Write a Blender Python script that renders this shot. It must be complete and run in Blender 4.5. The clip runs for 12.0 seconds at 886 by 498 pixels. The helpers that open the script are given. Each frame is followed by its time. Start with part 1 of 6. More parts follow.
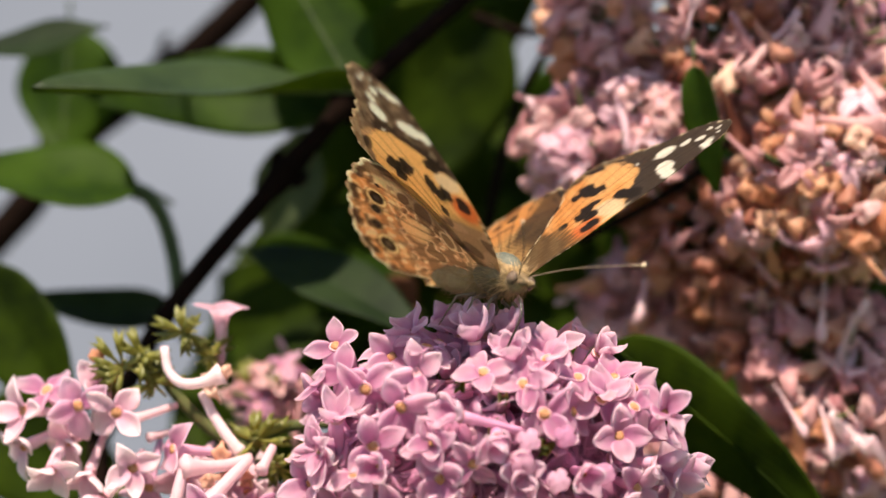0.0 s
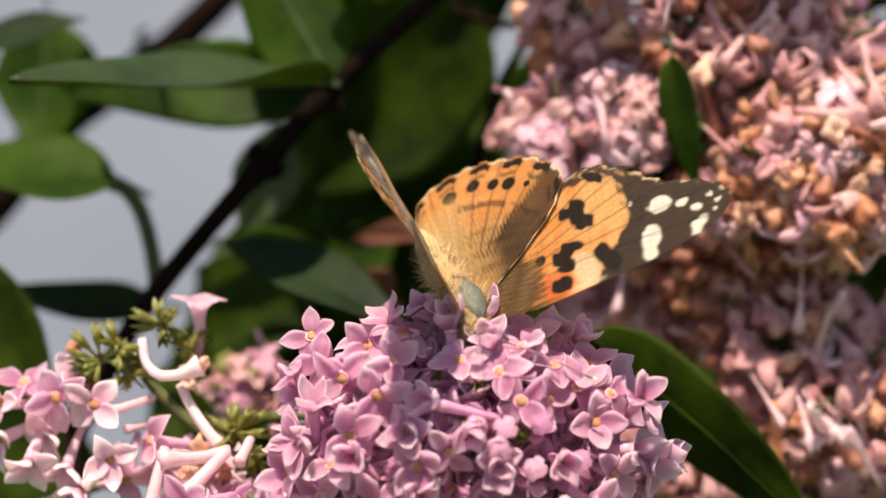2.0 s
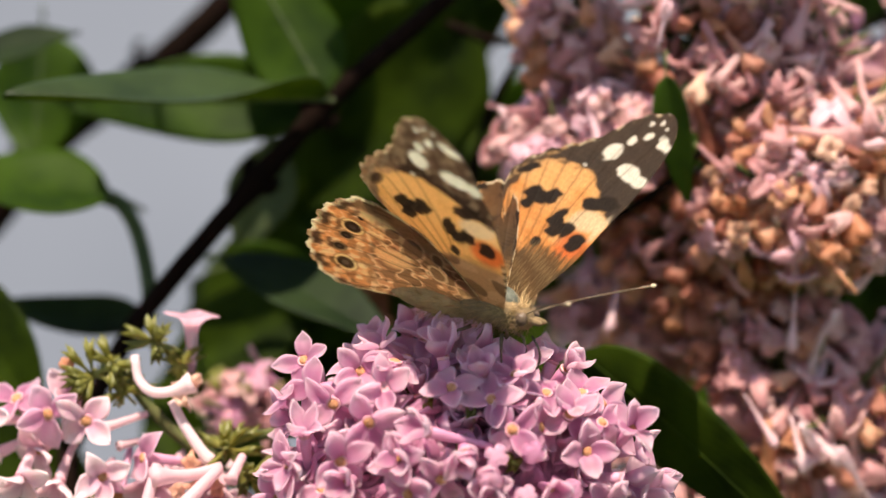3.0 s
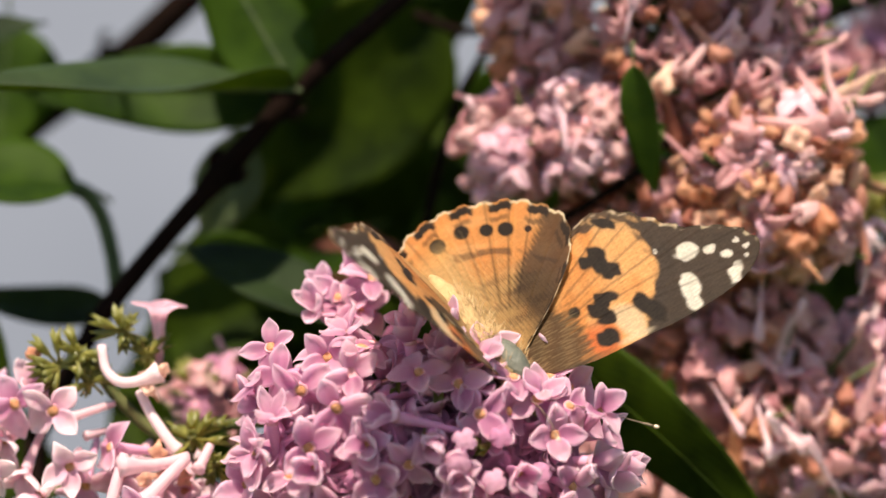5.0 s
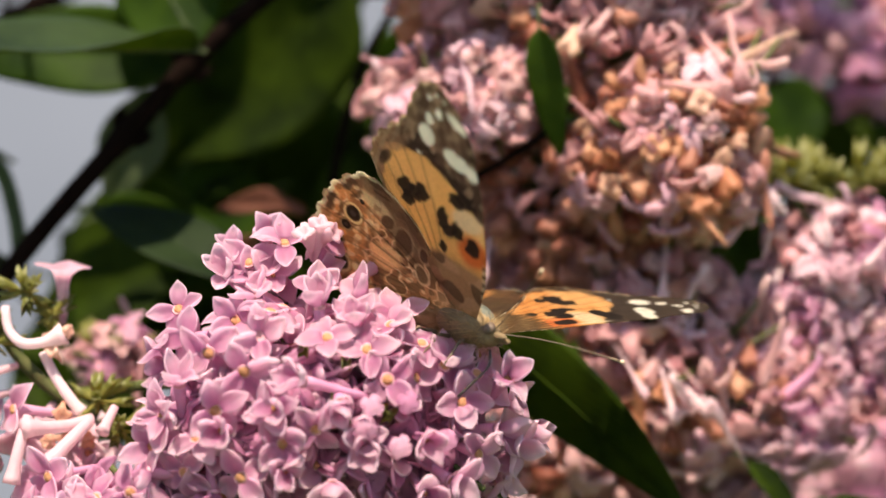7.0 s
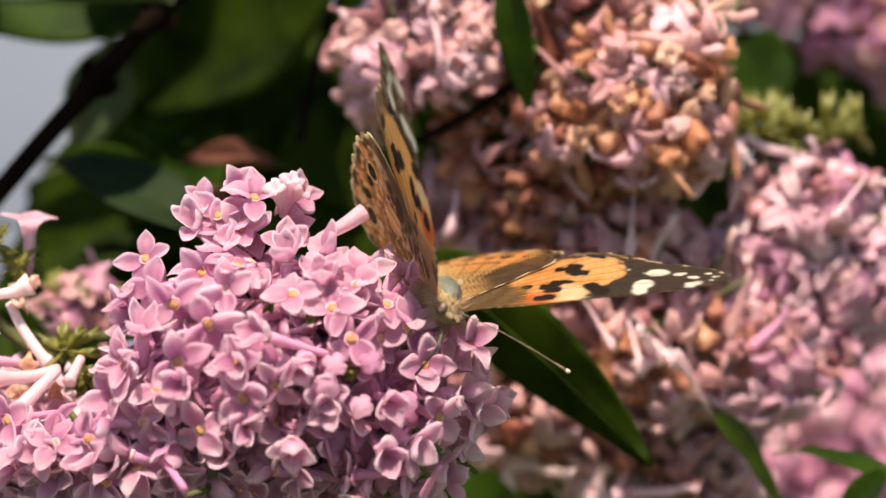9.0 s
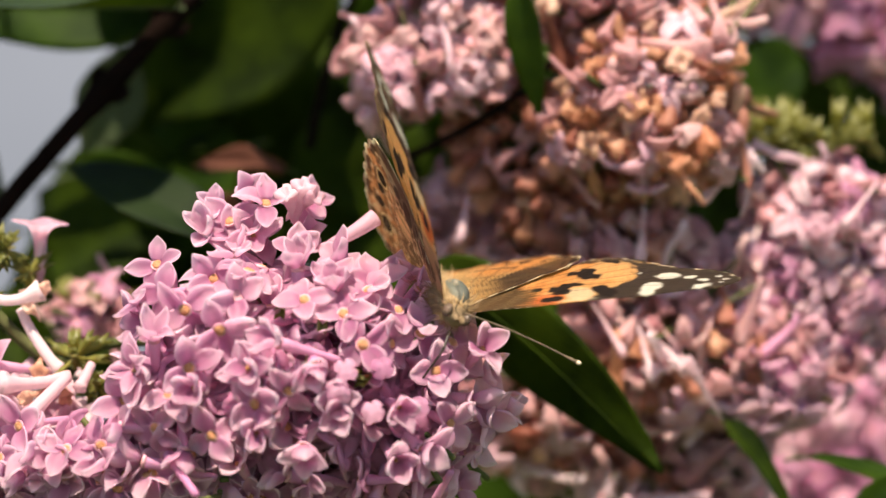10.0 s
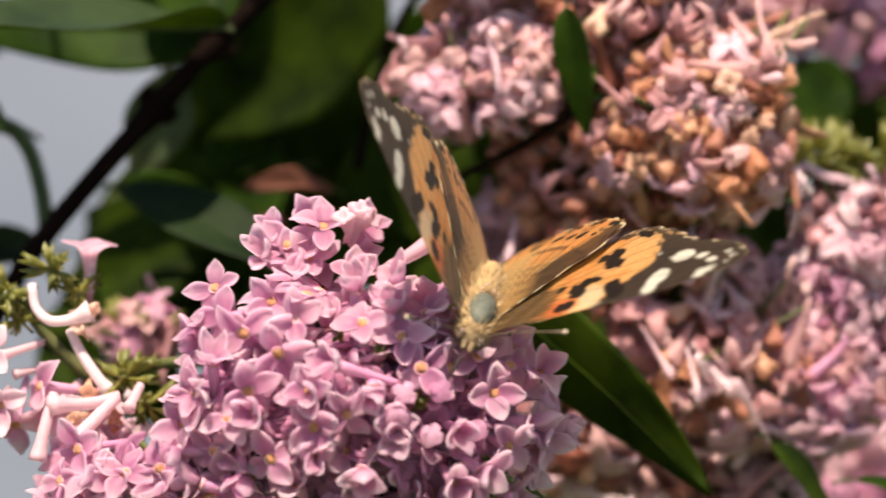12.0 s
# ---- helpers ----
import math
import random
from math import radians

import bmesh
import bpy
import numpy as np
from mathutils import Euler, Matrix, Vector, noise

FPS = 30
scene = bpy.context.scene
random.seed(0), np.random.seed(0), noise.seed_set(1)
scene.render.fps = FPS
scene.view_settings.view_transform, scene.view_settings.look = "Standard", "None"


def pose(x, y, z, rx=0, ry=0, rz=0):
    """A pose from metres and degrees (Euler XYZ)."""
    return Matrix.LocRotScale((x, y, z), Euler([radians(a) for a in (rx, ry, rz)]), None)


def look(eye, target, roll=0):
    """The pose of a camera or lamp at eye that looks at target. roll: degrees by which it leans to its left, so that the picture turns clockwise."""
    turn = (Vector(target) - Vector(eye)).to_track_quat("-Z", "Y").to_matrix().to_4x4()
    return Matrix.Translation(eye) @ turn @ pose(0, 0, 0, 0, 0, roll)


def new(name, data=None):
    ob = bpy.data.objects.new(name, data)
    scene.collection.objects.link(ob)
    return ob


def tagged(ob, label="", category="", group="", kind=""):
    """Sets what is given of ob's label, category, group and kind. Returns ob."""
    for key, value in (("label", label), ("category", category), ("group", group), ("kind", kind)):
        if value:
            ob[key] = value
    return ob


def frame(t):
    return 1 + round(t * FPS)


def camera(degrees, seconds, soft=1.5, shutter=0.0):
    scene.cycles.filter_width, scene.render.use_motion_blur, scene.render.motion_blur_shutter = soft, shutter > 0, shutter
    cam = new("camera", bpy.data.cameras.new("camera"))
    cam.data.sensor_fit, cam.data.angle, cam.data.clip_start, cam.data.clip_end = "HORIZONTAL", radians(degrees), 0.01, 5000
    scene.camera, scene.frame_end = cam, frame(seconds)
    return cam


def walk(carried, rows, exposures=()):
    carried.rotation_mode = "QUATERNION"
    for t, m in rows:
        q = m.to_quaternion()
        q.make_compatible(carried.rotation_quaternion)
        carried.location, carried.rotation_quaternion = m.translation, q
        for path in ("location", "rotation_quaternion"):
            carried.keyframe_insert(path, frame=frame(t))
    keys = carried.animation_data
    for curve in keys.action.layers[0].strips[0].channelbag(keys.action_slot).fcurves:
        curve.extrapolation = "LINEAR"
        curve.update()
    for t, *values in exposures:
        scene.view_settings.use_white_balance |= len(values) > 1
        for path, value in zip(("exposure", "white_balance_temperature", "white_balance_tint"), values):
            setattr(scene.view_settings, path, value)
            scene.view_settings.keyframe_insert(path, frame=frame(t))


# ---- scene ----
ORIGIN = Vector((0, 0, 1.5))    # eye level; places below are millimetres from here


def view(x, z, yaw, pitch, lean):
    """The camera's pose: millimetres across and up, degrees of turn, tilt and lean."""
    turn = Euler((radians(90 + pitch), 0, radians(yaw))).to_matrix().to_4x4()
    return Matrix.Translation(ORIGIN + Vector((x, 0, z)) * 0.001) @ turn @ pose(0, 0, 0, 0, 0, lean)


cam = camera(20, 12.0, soft=1.5, shutter=0.5)
walk(cam, [
    (0, view(-0.18, -0.28, 0.243, -0.101, -0.255)),
    (0.5, view(-0.31, -1.35, -0.032, -0.062, -0.518)),
    (1, view(0.54, 0.43, -0.070, -0.155, -0.195)),
    (1.5, view(-0.00, 0.00, -0.000, 0.000, -0.000)),
    (2, view(0.07, -1.11, -0.219, -0.152, -0.349)),
    (2.5, view(0.77, 1.36, -0.208, -0.161, -0.063)),
    (4.3, view(0.50, -0.07, -0.294, 0.020, 0.009)),
    (4.5, view(0.84, 0.01, -0.378, -0.170, -0.101)),
    (5, view(0.38, 0.14, -1.058, -0.198, -0.027)),
    (5.5, view(-0.51, 0.37, -1.560, -0.232, 0.051)),
    (6, view(-0.73, 0.43, -2.832, -0.493, 0.092)),
    (6.5, view(-0.67, 0.12, -3.047, -0.517, 0.139)),
    (7, view(-0.25, -0.15, -3.321, -1.008, 0.182)),
    (7.5, view(-0.41, -0.15, -3.647, -1.484, 0.205)),
    (9.5, view(0.43, -0.17, -3.987, -2.148, 0.348)),
    (10, view(0.38, -0.59, -3.721, -1.894, 0.339)),
    (10.5, view(0.46, -0.47, -3.608, -1.977, 0.276)),
    (11, view(0.18, 0.12, -3.169, -2.015, 0.341)),
    (11.5, view(0.73, 0.29, -3.312, -1.798, 0.328)),
    (12, view(-0.76, 0.18, -2.817, -1.547, 0.411)),
])
cam.data.dof.use_dof = True
cam.data.dof.focus_distance = 0.3050
cam.data.dof.aperture_fstop = 12.0

# ---- world and sun ----
SUN_UP, SUN_SIDE = 65, 195        # degrees above the horizon; degrees from straight ahead towards the right
world = bpy.data.worlds.new("world")
scene.world = world
world.use_nodes = True
wn = world.node_tree
sky = wn.nodes.new("ShaderNodeTexSky")
sky.sky_type, sky.sun_disc = "NISHITA", False
sky.sun_elevation, sky.sun_rotation = radians(SUN_UP), radians(SUN_SIDE)
wn.nodes["Background"].inputs["Strength"].default_value = 0.105
wn.links.new(sky.outputs[0], wn.nodes["Background"].inputs["Color"])
sun = new("sun", bpy.data.lights.new("sun", "SUN"))
sun.data.energy, sun.data.angle, sun.data.color = 5.8, radians(0.6), (1.0, 0.91, 0.77)
up, side = radians(SUN_UP), radians(SUN_SIDE)
sun_way = Vector((math.cos(up) * math.sin(side), math.cos(up) * math.cos(side), math.sin(up)))
sun.matrix_world = look(sun_way * 5, (0, 0, 0))
scene.view_settings.exposure = 0.99
scene.view_settings.use_white_balance = True
scene.view_settings.white_balance_temperature = 7000

# ---- materials ----


def nodes_of(name):
    mat = bpy.data.materials.new(name)
    mat.use_nodes = True
    nt = mat.node_tree
    nt.nodes.clear()
    return mat, nt


def add(nt, kind, **values):
    n = nt.nodes.new(kind)
    for key, value in values.items():
        n.inputs[key.replace("_", " ")].default_value = value
    return n


def ramp(nt, source, stops):
    r = nt.nodes.new("ShaderNodeValToRGB")
    while len(r.color_ramp.elements) < len(stops):
        r.color_ramp.elements.new(0.5)
    for e, (at, col) in zip(r.color_ramp.elements, stops):
        e.position, e.color = at, (*col, 1)
    nt.links.new(source, r.inputs[0])
    return r.outputs[0]


def noise_of(nt, scale, detail=4, where="Object"):
    tc = nt.nodes.new("ShaderNodeTexCoord")
    n = add(nt, "ShaderNodeTexNoise", Scale=scale, Detail=detail, Roughness=0.6)
    nt.links.new(tc.outputs[where], n.inputs["Vector"])
    return n.outputs["Fac"]


def blend(nt, kind, a, b, fac):
    m = nt.nodes.new("ShaderNodeMix")
    m.data_type, m.blend_type = "RGBA", kind
    for sock, v in ((m.inputs["A"], a), (m.inputs["B"], b), (m.inputs["Factor"], fac)):
        if hasattr(v, "is_linked"):
            nt.links.new(v, sock)
        elif isinstance(v, tuple):
            sock.default_value = (*v, 1)
        else:
            sock.default_value = v
    return m.outputs["Result"]


def thin(nt, colour, through_colour, share, rough, bump=None, bump_size=0.0003, spec=0.4, sheen=0.0, root=0.5):
    """A thin living surface: gloss and colour in front, light that comes through from behind."""
    p = add(nt, "ShaderNodeBsdfPrincipled", Roughness=rough)
    p.inputs["Specular IOR Level"].default_value = spec
    p.inputs["Sheen Weight"].default_value = sheen
    t = nt.nodes.new("ShaderNodeBsdfTranslucent")
    # light crosses two faces of the thin solid, so each passes a root of the colour
    g = add(nt, "ShaderNodeGamma", Gamma=root)
    nt.links.new(colour, p.inputs["Base Color"])
    nt.links.new(through_colour, g.inputs["Color"])
    nt.links.new(g.outputs[0], t.inputs["Color"])
    if bump is not None:
        b = add(nt, "ShaderNodeBump", Strength=0.5, Distance=bump_size)
        nt.links.new(bump, b.inputs["Height"])
        nt.links.new(b.outputs[0], p.inputs["Normal"])
    m = nt.nodes.new("ShaderNodeMixShader")
    m.inputs[0].default_value = share
    nt.links.new(p.outputs[0], m.inputs[1])
    nt.links.new(t.outputs[0], m.inputs[2])
    out = nt.nodes.new("ShaderNodeOutputMaterial")
    nt.links.new(m.outputs[0], out.inputs[0])


def petal_material(name, dark, mid, pale, share=0.5, rough=0.5):
    mat, nt = nodes_of(name)
    info = nt.nodes.new("ShaderNodeObjectInfo")
    fine = noise_of(nt, 900, 3)
    broad = noise_of(nt, 160, 2, "Object")
    base = ramp(nt, info.outputs["Random"], [(0.0, dark), (0.5, mid), (1.0, pale)])
    mottled = blend(nt, "MULTIPLY", base, ramp(nt, broad, [(0.3, (0.86, 0.80, 0.86)), (0.7, (1.0, 1.0, 1.0))]), 0.7)
    grained = blend(nt, "MULTIPLY", mottled, ramp(nt, fine, [(0.35, (0.88, 0.84, 0.88)), (0.65, (1.0, 1.0, 1.0))]), 0.6)
    # paler margins and tips, petal colour plus painted lit rims; a flushed base
    uv = nt.nodes.new("ShaderNodeUVMap")
    sep = nt.nodes.new("ShaderNodeSeparateXYZ")
    nt.links.new(uv.outputs[0], sep.inputs[0])
    rim = nt.nodes.new("ShaderNodeMath")
    rim.operation = "ABSOLUTE"
    nt.links.new(sep.outputs["Y"], rim.inputs[0])
    edge = ramp(nt, rim.outputs[0], [(0.6, (0, 0, 0)), (1.0, (0.34, 0.34, 0.34))])
    tip = ramp(nt, sep.outputs["X"], [(0.45, (0, 0, 0)), (1.0, (0.62, 0.62, 0.62))])
    light = blend(nt, "LIGHTEN", edge, tip, 1.0)
    white = tuple(c + (0.92 - c) * 0.45 for c in pale)
    flush = ramp(nt, sep.outputs["X"], [(0.0, (1.0, 1.0, 1.0)), (0.02, (0.86, 0.70, 0.84)), (0.5, (1.0, 1.0, 1.0))])
    grained = blend(nt, "MULTIPLY", grained, flush, 1.0)
    col = blend(nt, "MIX", grained, white, light)
    thin(nt, col, col, share, rough, fine, 0.00015, 0.35)
    return mat


def plain(name, a, b, scale, rough, bump=0.0002, metal=0.0, spec=0.4):
    mat, nt = nodes_of(name)
    n1, n2 = noise_of(nt, scale, 5), noise_of(nt, scale * 0.17, 2)
    col = blend(nt, "MIX", ramp(nt, n1, [(0.35, a), (0.65, b)]), ramp(nt, n2, [(0.4, a), (0.6, b)]), 0.4)
    p = add(nt, "ShaderNodeBsdfPrincipled", Roughness=rough, Metallic=metal)
    p.inputs["Specular IOR Level"].default_value = spec
    nt.links.new(col, p.inputs["Base Color"])
    bp = add(nt, "ShaderNodeBump", Strength=0.6, Distance=bump)
    nt.links.new(n1, bp.inputs["Height"])
    nt.links.new(bp.outputs[0], p.inputs["Normal"])
    out = nt.nodes.new("ShaderNodeOutputMaterial")
    nt.links.new(p.outputs[0], out.inputs[0])
    return mat


def leaf_material(name, dark, light, share, rough, spec=0.22):
    """Leaf green with side veins, blotches that also paint in sun dapples, and a waxy gloss; the vein pattern follows
    the leaf's own length.
    """
    mat, nt = nodes_of(name)
    uv = nt.nodes.new("ShaderNodeUVMap")
    sep = nt.nodes.new("ShaderNodeSeparateXYZ")
    nt.links.new(uv.outputs[0], sep.inputs[0])
    # side veins: slanted lines away from the midrib
    ab = nt.nodes.new("ShaderNodeMath")
    ab.operation = "ABSOLUTE"
    nt.links.new(sep.outputs["Y"], ab.inputs[0])
    sl = nt.nodes.new("ShaderNodeMath")
    sl.operation = "MULTIPLY_ADD"
    sl.inputs[1].default_value = -0.55
    nt.links.new(ab.outputs[0], sl.inputs[0])
    nt.links.new(sep.outputs["X"], sl.inputs[2])
    fr = nt.nodes.new("ShaderNodeMath")
    fr.operation = "PINGPONG"
    fr.inputs[1].default_value = 0.055
    nt.links.new(sl.outputs[0], fr.inputs[0])
    vein = ramp(nt, fr.outputs[0], [(0.0, (1, 1, 1)), (0.012, (0.0, 0.0, 0.0))])
    mid = ramp(nt, ab.outputs[0], [(0.0, (1, 1, 1)), (0.03, (0.0, 0.0, 0.0))])
    veins = blend(nt, "LIGHTEN", vein, mid, 1.0)
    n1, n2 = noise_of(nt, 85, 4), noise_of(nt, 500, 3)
    # steep noise steps from dark to light green paint sunlit patches
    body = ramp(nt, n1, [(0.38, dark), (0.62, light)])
    fine = blend(nt, "MULTIPLY", body, ramp(nt, n2, [(0.3, (0.75, 0.75, 0.75)), (0.7, (1, 1, 1))]), 0.7)
    col = blend(nt, "MIX", fine, tuple(min(1, c * 1.7) for c in light), veins)
    mixed = blend(nt, "MIX", fine, col, 0.25)
    glow = blend(nt, "MULTIPLY", mixed, (1.7, 1.5, 0.35), 1.0)
    thin(nt, mixed, glow, share, rough, n1, 0.0004, spec)
    return mat


MAT = {
    "petal": petal_material("lilac_petal", (0.635, 0.29, 0.458), (0.72, 0.387, 0.537), (0.82, 0.535, 0.638), 0.74, 0.42),
    "pale": petal_material("pale_lilac_petal", (0.74, 0.44, 0.52), (0.82, 0.55, 0.62), (0.88, 0.68, 0.71), 0.55),
    "wan": petal_material("bleached_petal", (0.77, 0.51, 0.55), (0.83, 0.61, 0.64), (0.88, 0.72, 0.72), 0.5),
    "tube": petal_material("lilac_tube", (0.62, 0.25, 0.44), (0.70, 0.33, 0.50), (0.76, 0.42, 0.57), 0.42),
    "back": petal_material("faded_lilac_petal", (0.52, 0.24, 0.255), (0.66, 0.365, 0.365), (0.80, 0.54, 0.52), 0.54, 0.35),
    "wither": petal_material("withered_petal", (0.56, 0.23, 0.12), (0.75, 0.40, 0.24), (0.87, 0.60, 0.46), 0.55, 0.4),
    # withered brown, darkened further to hold the shade on these heads
    "shadebrown": petal_material("shade_brown_withered_petal", (0.31, 0.10, 0.065), (0.45, 0.18, 0.12), (0.60, 0.30, 0.21), 0.5, 0.5),
    "eye": plain("floret_eye", (0.52, 0.24, 0.30), (0.64, 0.33, 0.36), 2600, 0.7, 0.0002),
    "anther": plain("anther_tan", (0.34, 0.13, 0.060), (0.52, 0.26, 0.13), 3200, 0.8, 0.0004),
    "throat": plain("throat_shade", (0.10, 0.04, 0.02), (0.18, 0.08, 0.04), 2500, 0.8),
    "calyx": leaf_material("calyx_green", (0.10, 0.105, 0.02), (0.28, 0.26, 0.07), 0.35, 0.45, 0.4),
    "stem": plain("green_stem", (0.05, 0.062, 0.018), (0.10, 0.10, 0.04), 900, 0.7, 0.0002, 0.0, 0.15),
    # bark set below its own tone; the shade on it is in the colour
    "bark": plain("shade_dark_bark", (0.004, 0.0022, 0.0018), (0.010, 0.0055, 0.0042), 700, 0.95, 0.0004, 0.0, 0.02),
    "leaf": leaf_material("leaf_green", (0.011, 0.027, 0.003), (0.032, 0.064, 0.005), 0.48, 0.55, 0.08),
    # green greyed a little, which puts the sky's sheen into the colour
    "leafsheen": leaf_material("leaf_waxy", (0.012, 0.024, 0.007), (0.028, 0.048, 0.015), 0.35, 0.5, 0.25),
    "leafgrey": leaf_material("leaf_grey_green", (0.006, 0.013, 0.004), (0.015, 0.027, 0.008), 0.35, 0.6, 0.12),
    # darker copy of the leaf green, with the bush's shade in its colour
    "leafshade": leaf_material("leaf_shaded", (0.006, 0.012, 0.0015), (0.026, 0.044, 0.003), 0.32, 0.6, 0.05),
    "leafpale": leaf_material("leaf_pale", (0.055, 0.075, 0.035), (0.09, 0.115, 0.055), 0.35, 0.6, 0.15),
    "dry": leaf_material("leaf_dry", (0.07, 0.028, 0.020), (0.15, 0.060, 0.042), 0.3, 0.8, 0.05),
    "leafstalk": plain("leaf_stalk_green", (0.022, 0.038, 0.012), (0.045, 0.066, 0.024), 900, 0.6, 0.0002, 0.0, 0.2),
    "soil": plain("lawn", (0.03, 0.05, 0.012), (0.06, 0.09, 0.025), 8, 0.9, 0.02),
}

# ---- mesh helpers ----


def mesh(name, verts, faces, mats, index=None, smooth=True, uvs=None):
    me = bpy.data.meshes.new(name)
    me.from_pydata([tuple(v) for v in verts], [], faces)
    for m in mats:
        me.materials.append(m)
    if index is not None:
        me.polygons.foreach_set("material_index", index)
    me.polygons.foreach_set("use_smooth", [smooth] * len(faces))
    if uvs is not None:
        layer = me.uv_layers.new(name="UVMap")
        loops = np.empty(len(me.loops), dtype=np.int32)
        me.loops.foreach_get("vertex_index", loops)
        layer.data.foreach_set("uv", np.asarray(uvs, dtype=np.float32)[loops].ravel())
    me.update()
    return me


def child(name, data, parent, m=None, label=""):
    ob = new(name, data)
    ob.parent = parent
    if m is not None:
        ob.matrix_basis = m
    return tagged(ob, label) if label else ob


def place(p):
    return ORIGIN + Vector(p) * 0.001


def sheet(fn, nu, nv, thick):
    """A closed thin solid over the grid fn(u, v), u and v in 0..1: vertices, faces and grid coordinates."""
    top = [[Vector(fn(i / nu, j / nv)) for j in range(nv + 1)] for i in range(nu + 1)]
    verts, uv = [], []
    for sidez in (1, -1):
        for i in range(nu + 1):
            for j in range(nv + 1):
                a = top[min(i + 1, nu)][j] - top[max(i - 1, 0)][j]
                b = top[i][min(j + 1, nv)] - top[i][max(j - 1, 0)]
                n = a.cross(b)
                n = n.normalized() if n.length > 1e-9 else Vector((0, 0, 1))
                verts.append(top[i][j] + n * (thick * 0.5 * sidez))
                uv.append((i / nu, 2 * j / nv - 1))
    w, half = nv + 1, (nu + 1) * (nv + 1)
    faces = []
    for i in range(nu):
        for j in range(nv):
            a, b, c, d = i * w + j, (i + 1) * w + j, (i + 1) * w + j + 1, i * w + j + 1
            faces += [(a, b, c, d), (half + d, half + c, half + b, half + a)]
    ring = [i * w for i in range(nu + 1)] + [nu * w + j for j in range(1, nv + 1)] + \
        [i * w + nv for i in range(nu - 1, -1, -1)] + [j for j in range(nv - 1, 0, -1)]
    for k in range(len(ring)):
        a, b = ring[k], ring[(k + 1) % len(ring)]
        faces.append((b, a, half + a, half + b))
    return verts, faces, uv


def tube(points, radii, seg=8, close=True):
    """A round tube along points with a radius at each."""
    pts = [Vector(p) for p in points]
    verts, faces = [], []
    ref = Vector((0.31, 0.52, 0.79))
    for i, p in enumerate(pts):
        d = (pts[min(i + 1, len(pts) - 1)] - pts[max(i - 1, 0)]).normalized()
        a = d.cross(ref).normalized()
        b = d.cross(a)
        r = radii[i] if hasattr(radii, "__len__") else radii
        for k in range(seg):
            t = 2 * math.pi * k / seg
            verts.append(p + (a * math.cos(t) + b * math.sin(t)) * r)
    for i in range(len(pts) - 1):
        for k in range(seg):
            a, b = i * seg + k, i * seg + (k + 1) % seg
            faces.append((a, b, b + seg, a + seg))
    if close:
        faces.append(tuple(range(seg))[::-1])
        faces.append(tuple(range((len(pts) - 1) * seg, len(pts) * seg)))
    return verts, faces


def lathe(profile, seg=10):
    """A turned solid about z from (radius, height) pairs."""
    verts, faces = [], []
    for r, z in profile:
        for k in range(seg):
            t = 2 * math.pi * k / seg
            verts.append(Vector((r * math.cos(t), r * math.sin(t), z)))
    for i in range(len(profile) - 1):
        for k in range(seg):
            a, b = i * seg + k, i * seg + (k + 1) % seg
            faces.append((a, b, b + seg, a + seg))
    faces.append(tuple(range(seg))[::-1])
    faces.append(tuple(range((len(profile) - 1) * seg, len(profile) * seg)))
    return verts, faces


def join(parts):
    """Vertices and faces of several pieces in one list; parts of (verts, faces, slot)."""
    verts, faces, index = [], [], []
    for v, f, slot in parts:
        k = len(verts)
        verts += list(v)
        faces += [tuple(i + k for i in face) for face in f]
        index += [slot] * len(f)
    return verts, faces, index


def spline(points, n):
    """n points on a smooth curve through the given ones."""
    pts = [Vector(p) for p in points]
    pts = [pts[0] * 2 - pts[1]] + pts + [pts[-1] * 2 - pts[-2]]
    out = []
    for k in range(n):
        s = k / (n - 1) * (len(pts) - 3)
        i = min(int(s), len(pts) - 4)
        t = s - i
        a, b, c, d = pts[i:i + 4]
        out.append(0.5 * ((2 * b) + (c - a) * t + (2 * a - 5 * b + 4 * c - d) * t * t + (3 * b - a - 3 * c + d) * t ** 3))
    return out


# ---- setting ----
gv, gf = [], []
for i in range(13):
    for j in range(13):
        x, y = (i - 6) ** 3 * 9.0, (j - 6) ** 3 * 9.0
        gv.append((x, y, 0.03 * math.sin(i * 2.1) * math.cos(j * 1.7)))
for i in range(12):
    for j in range(12):
        gf.append((i * 13 + j, (i + 1) * 13 + j, (i + 1) * 13 + j + 1, i * 13 + j + 1))
tagged(new("ground", mesh("ground", gv, gf, [MAT["soil"]])), "short green lawn below the lilac bush", "ground", kind="structure")

# the distance is a plain sheet whose brightness is its own emission
mat, nt = nodes_of("glowing_distance")
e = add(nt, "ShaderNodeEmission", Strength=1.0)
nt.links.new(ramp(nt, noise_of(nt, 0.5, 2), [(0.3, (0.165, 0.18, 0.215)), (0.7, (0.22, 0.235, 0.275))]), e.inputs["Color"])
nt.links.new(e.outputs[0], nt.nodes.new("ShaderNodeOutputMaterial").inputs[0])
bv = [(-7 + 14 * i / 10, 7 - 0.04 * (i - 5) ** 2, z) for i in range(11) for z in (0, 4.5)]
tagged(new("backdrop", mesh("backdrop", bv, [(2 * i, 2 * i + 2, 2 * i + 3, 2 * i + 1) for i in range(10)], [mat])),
       "pale grey glowing sheet standing for the distance behind the bush", "backdrop", kind="structure")

# ---- branches ----


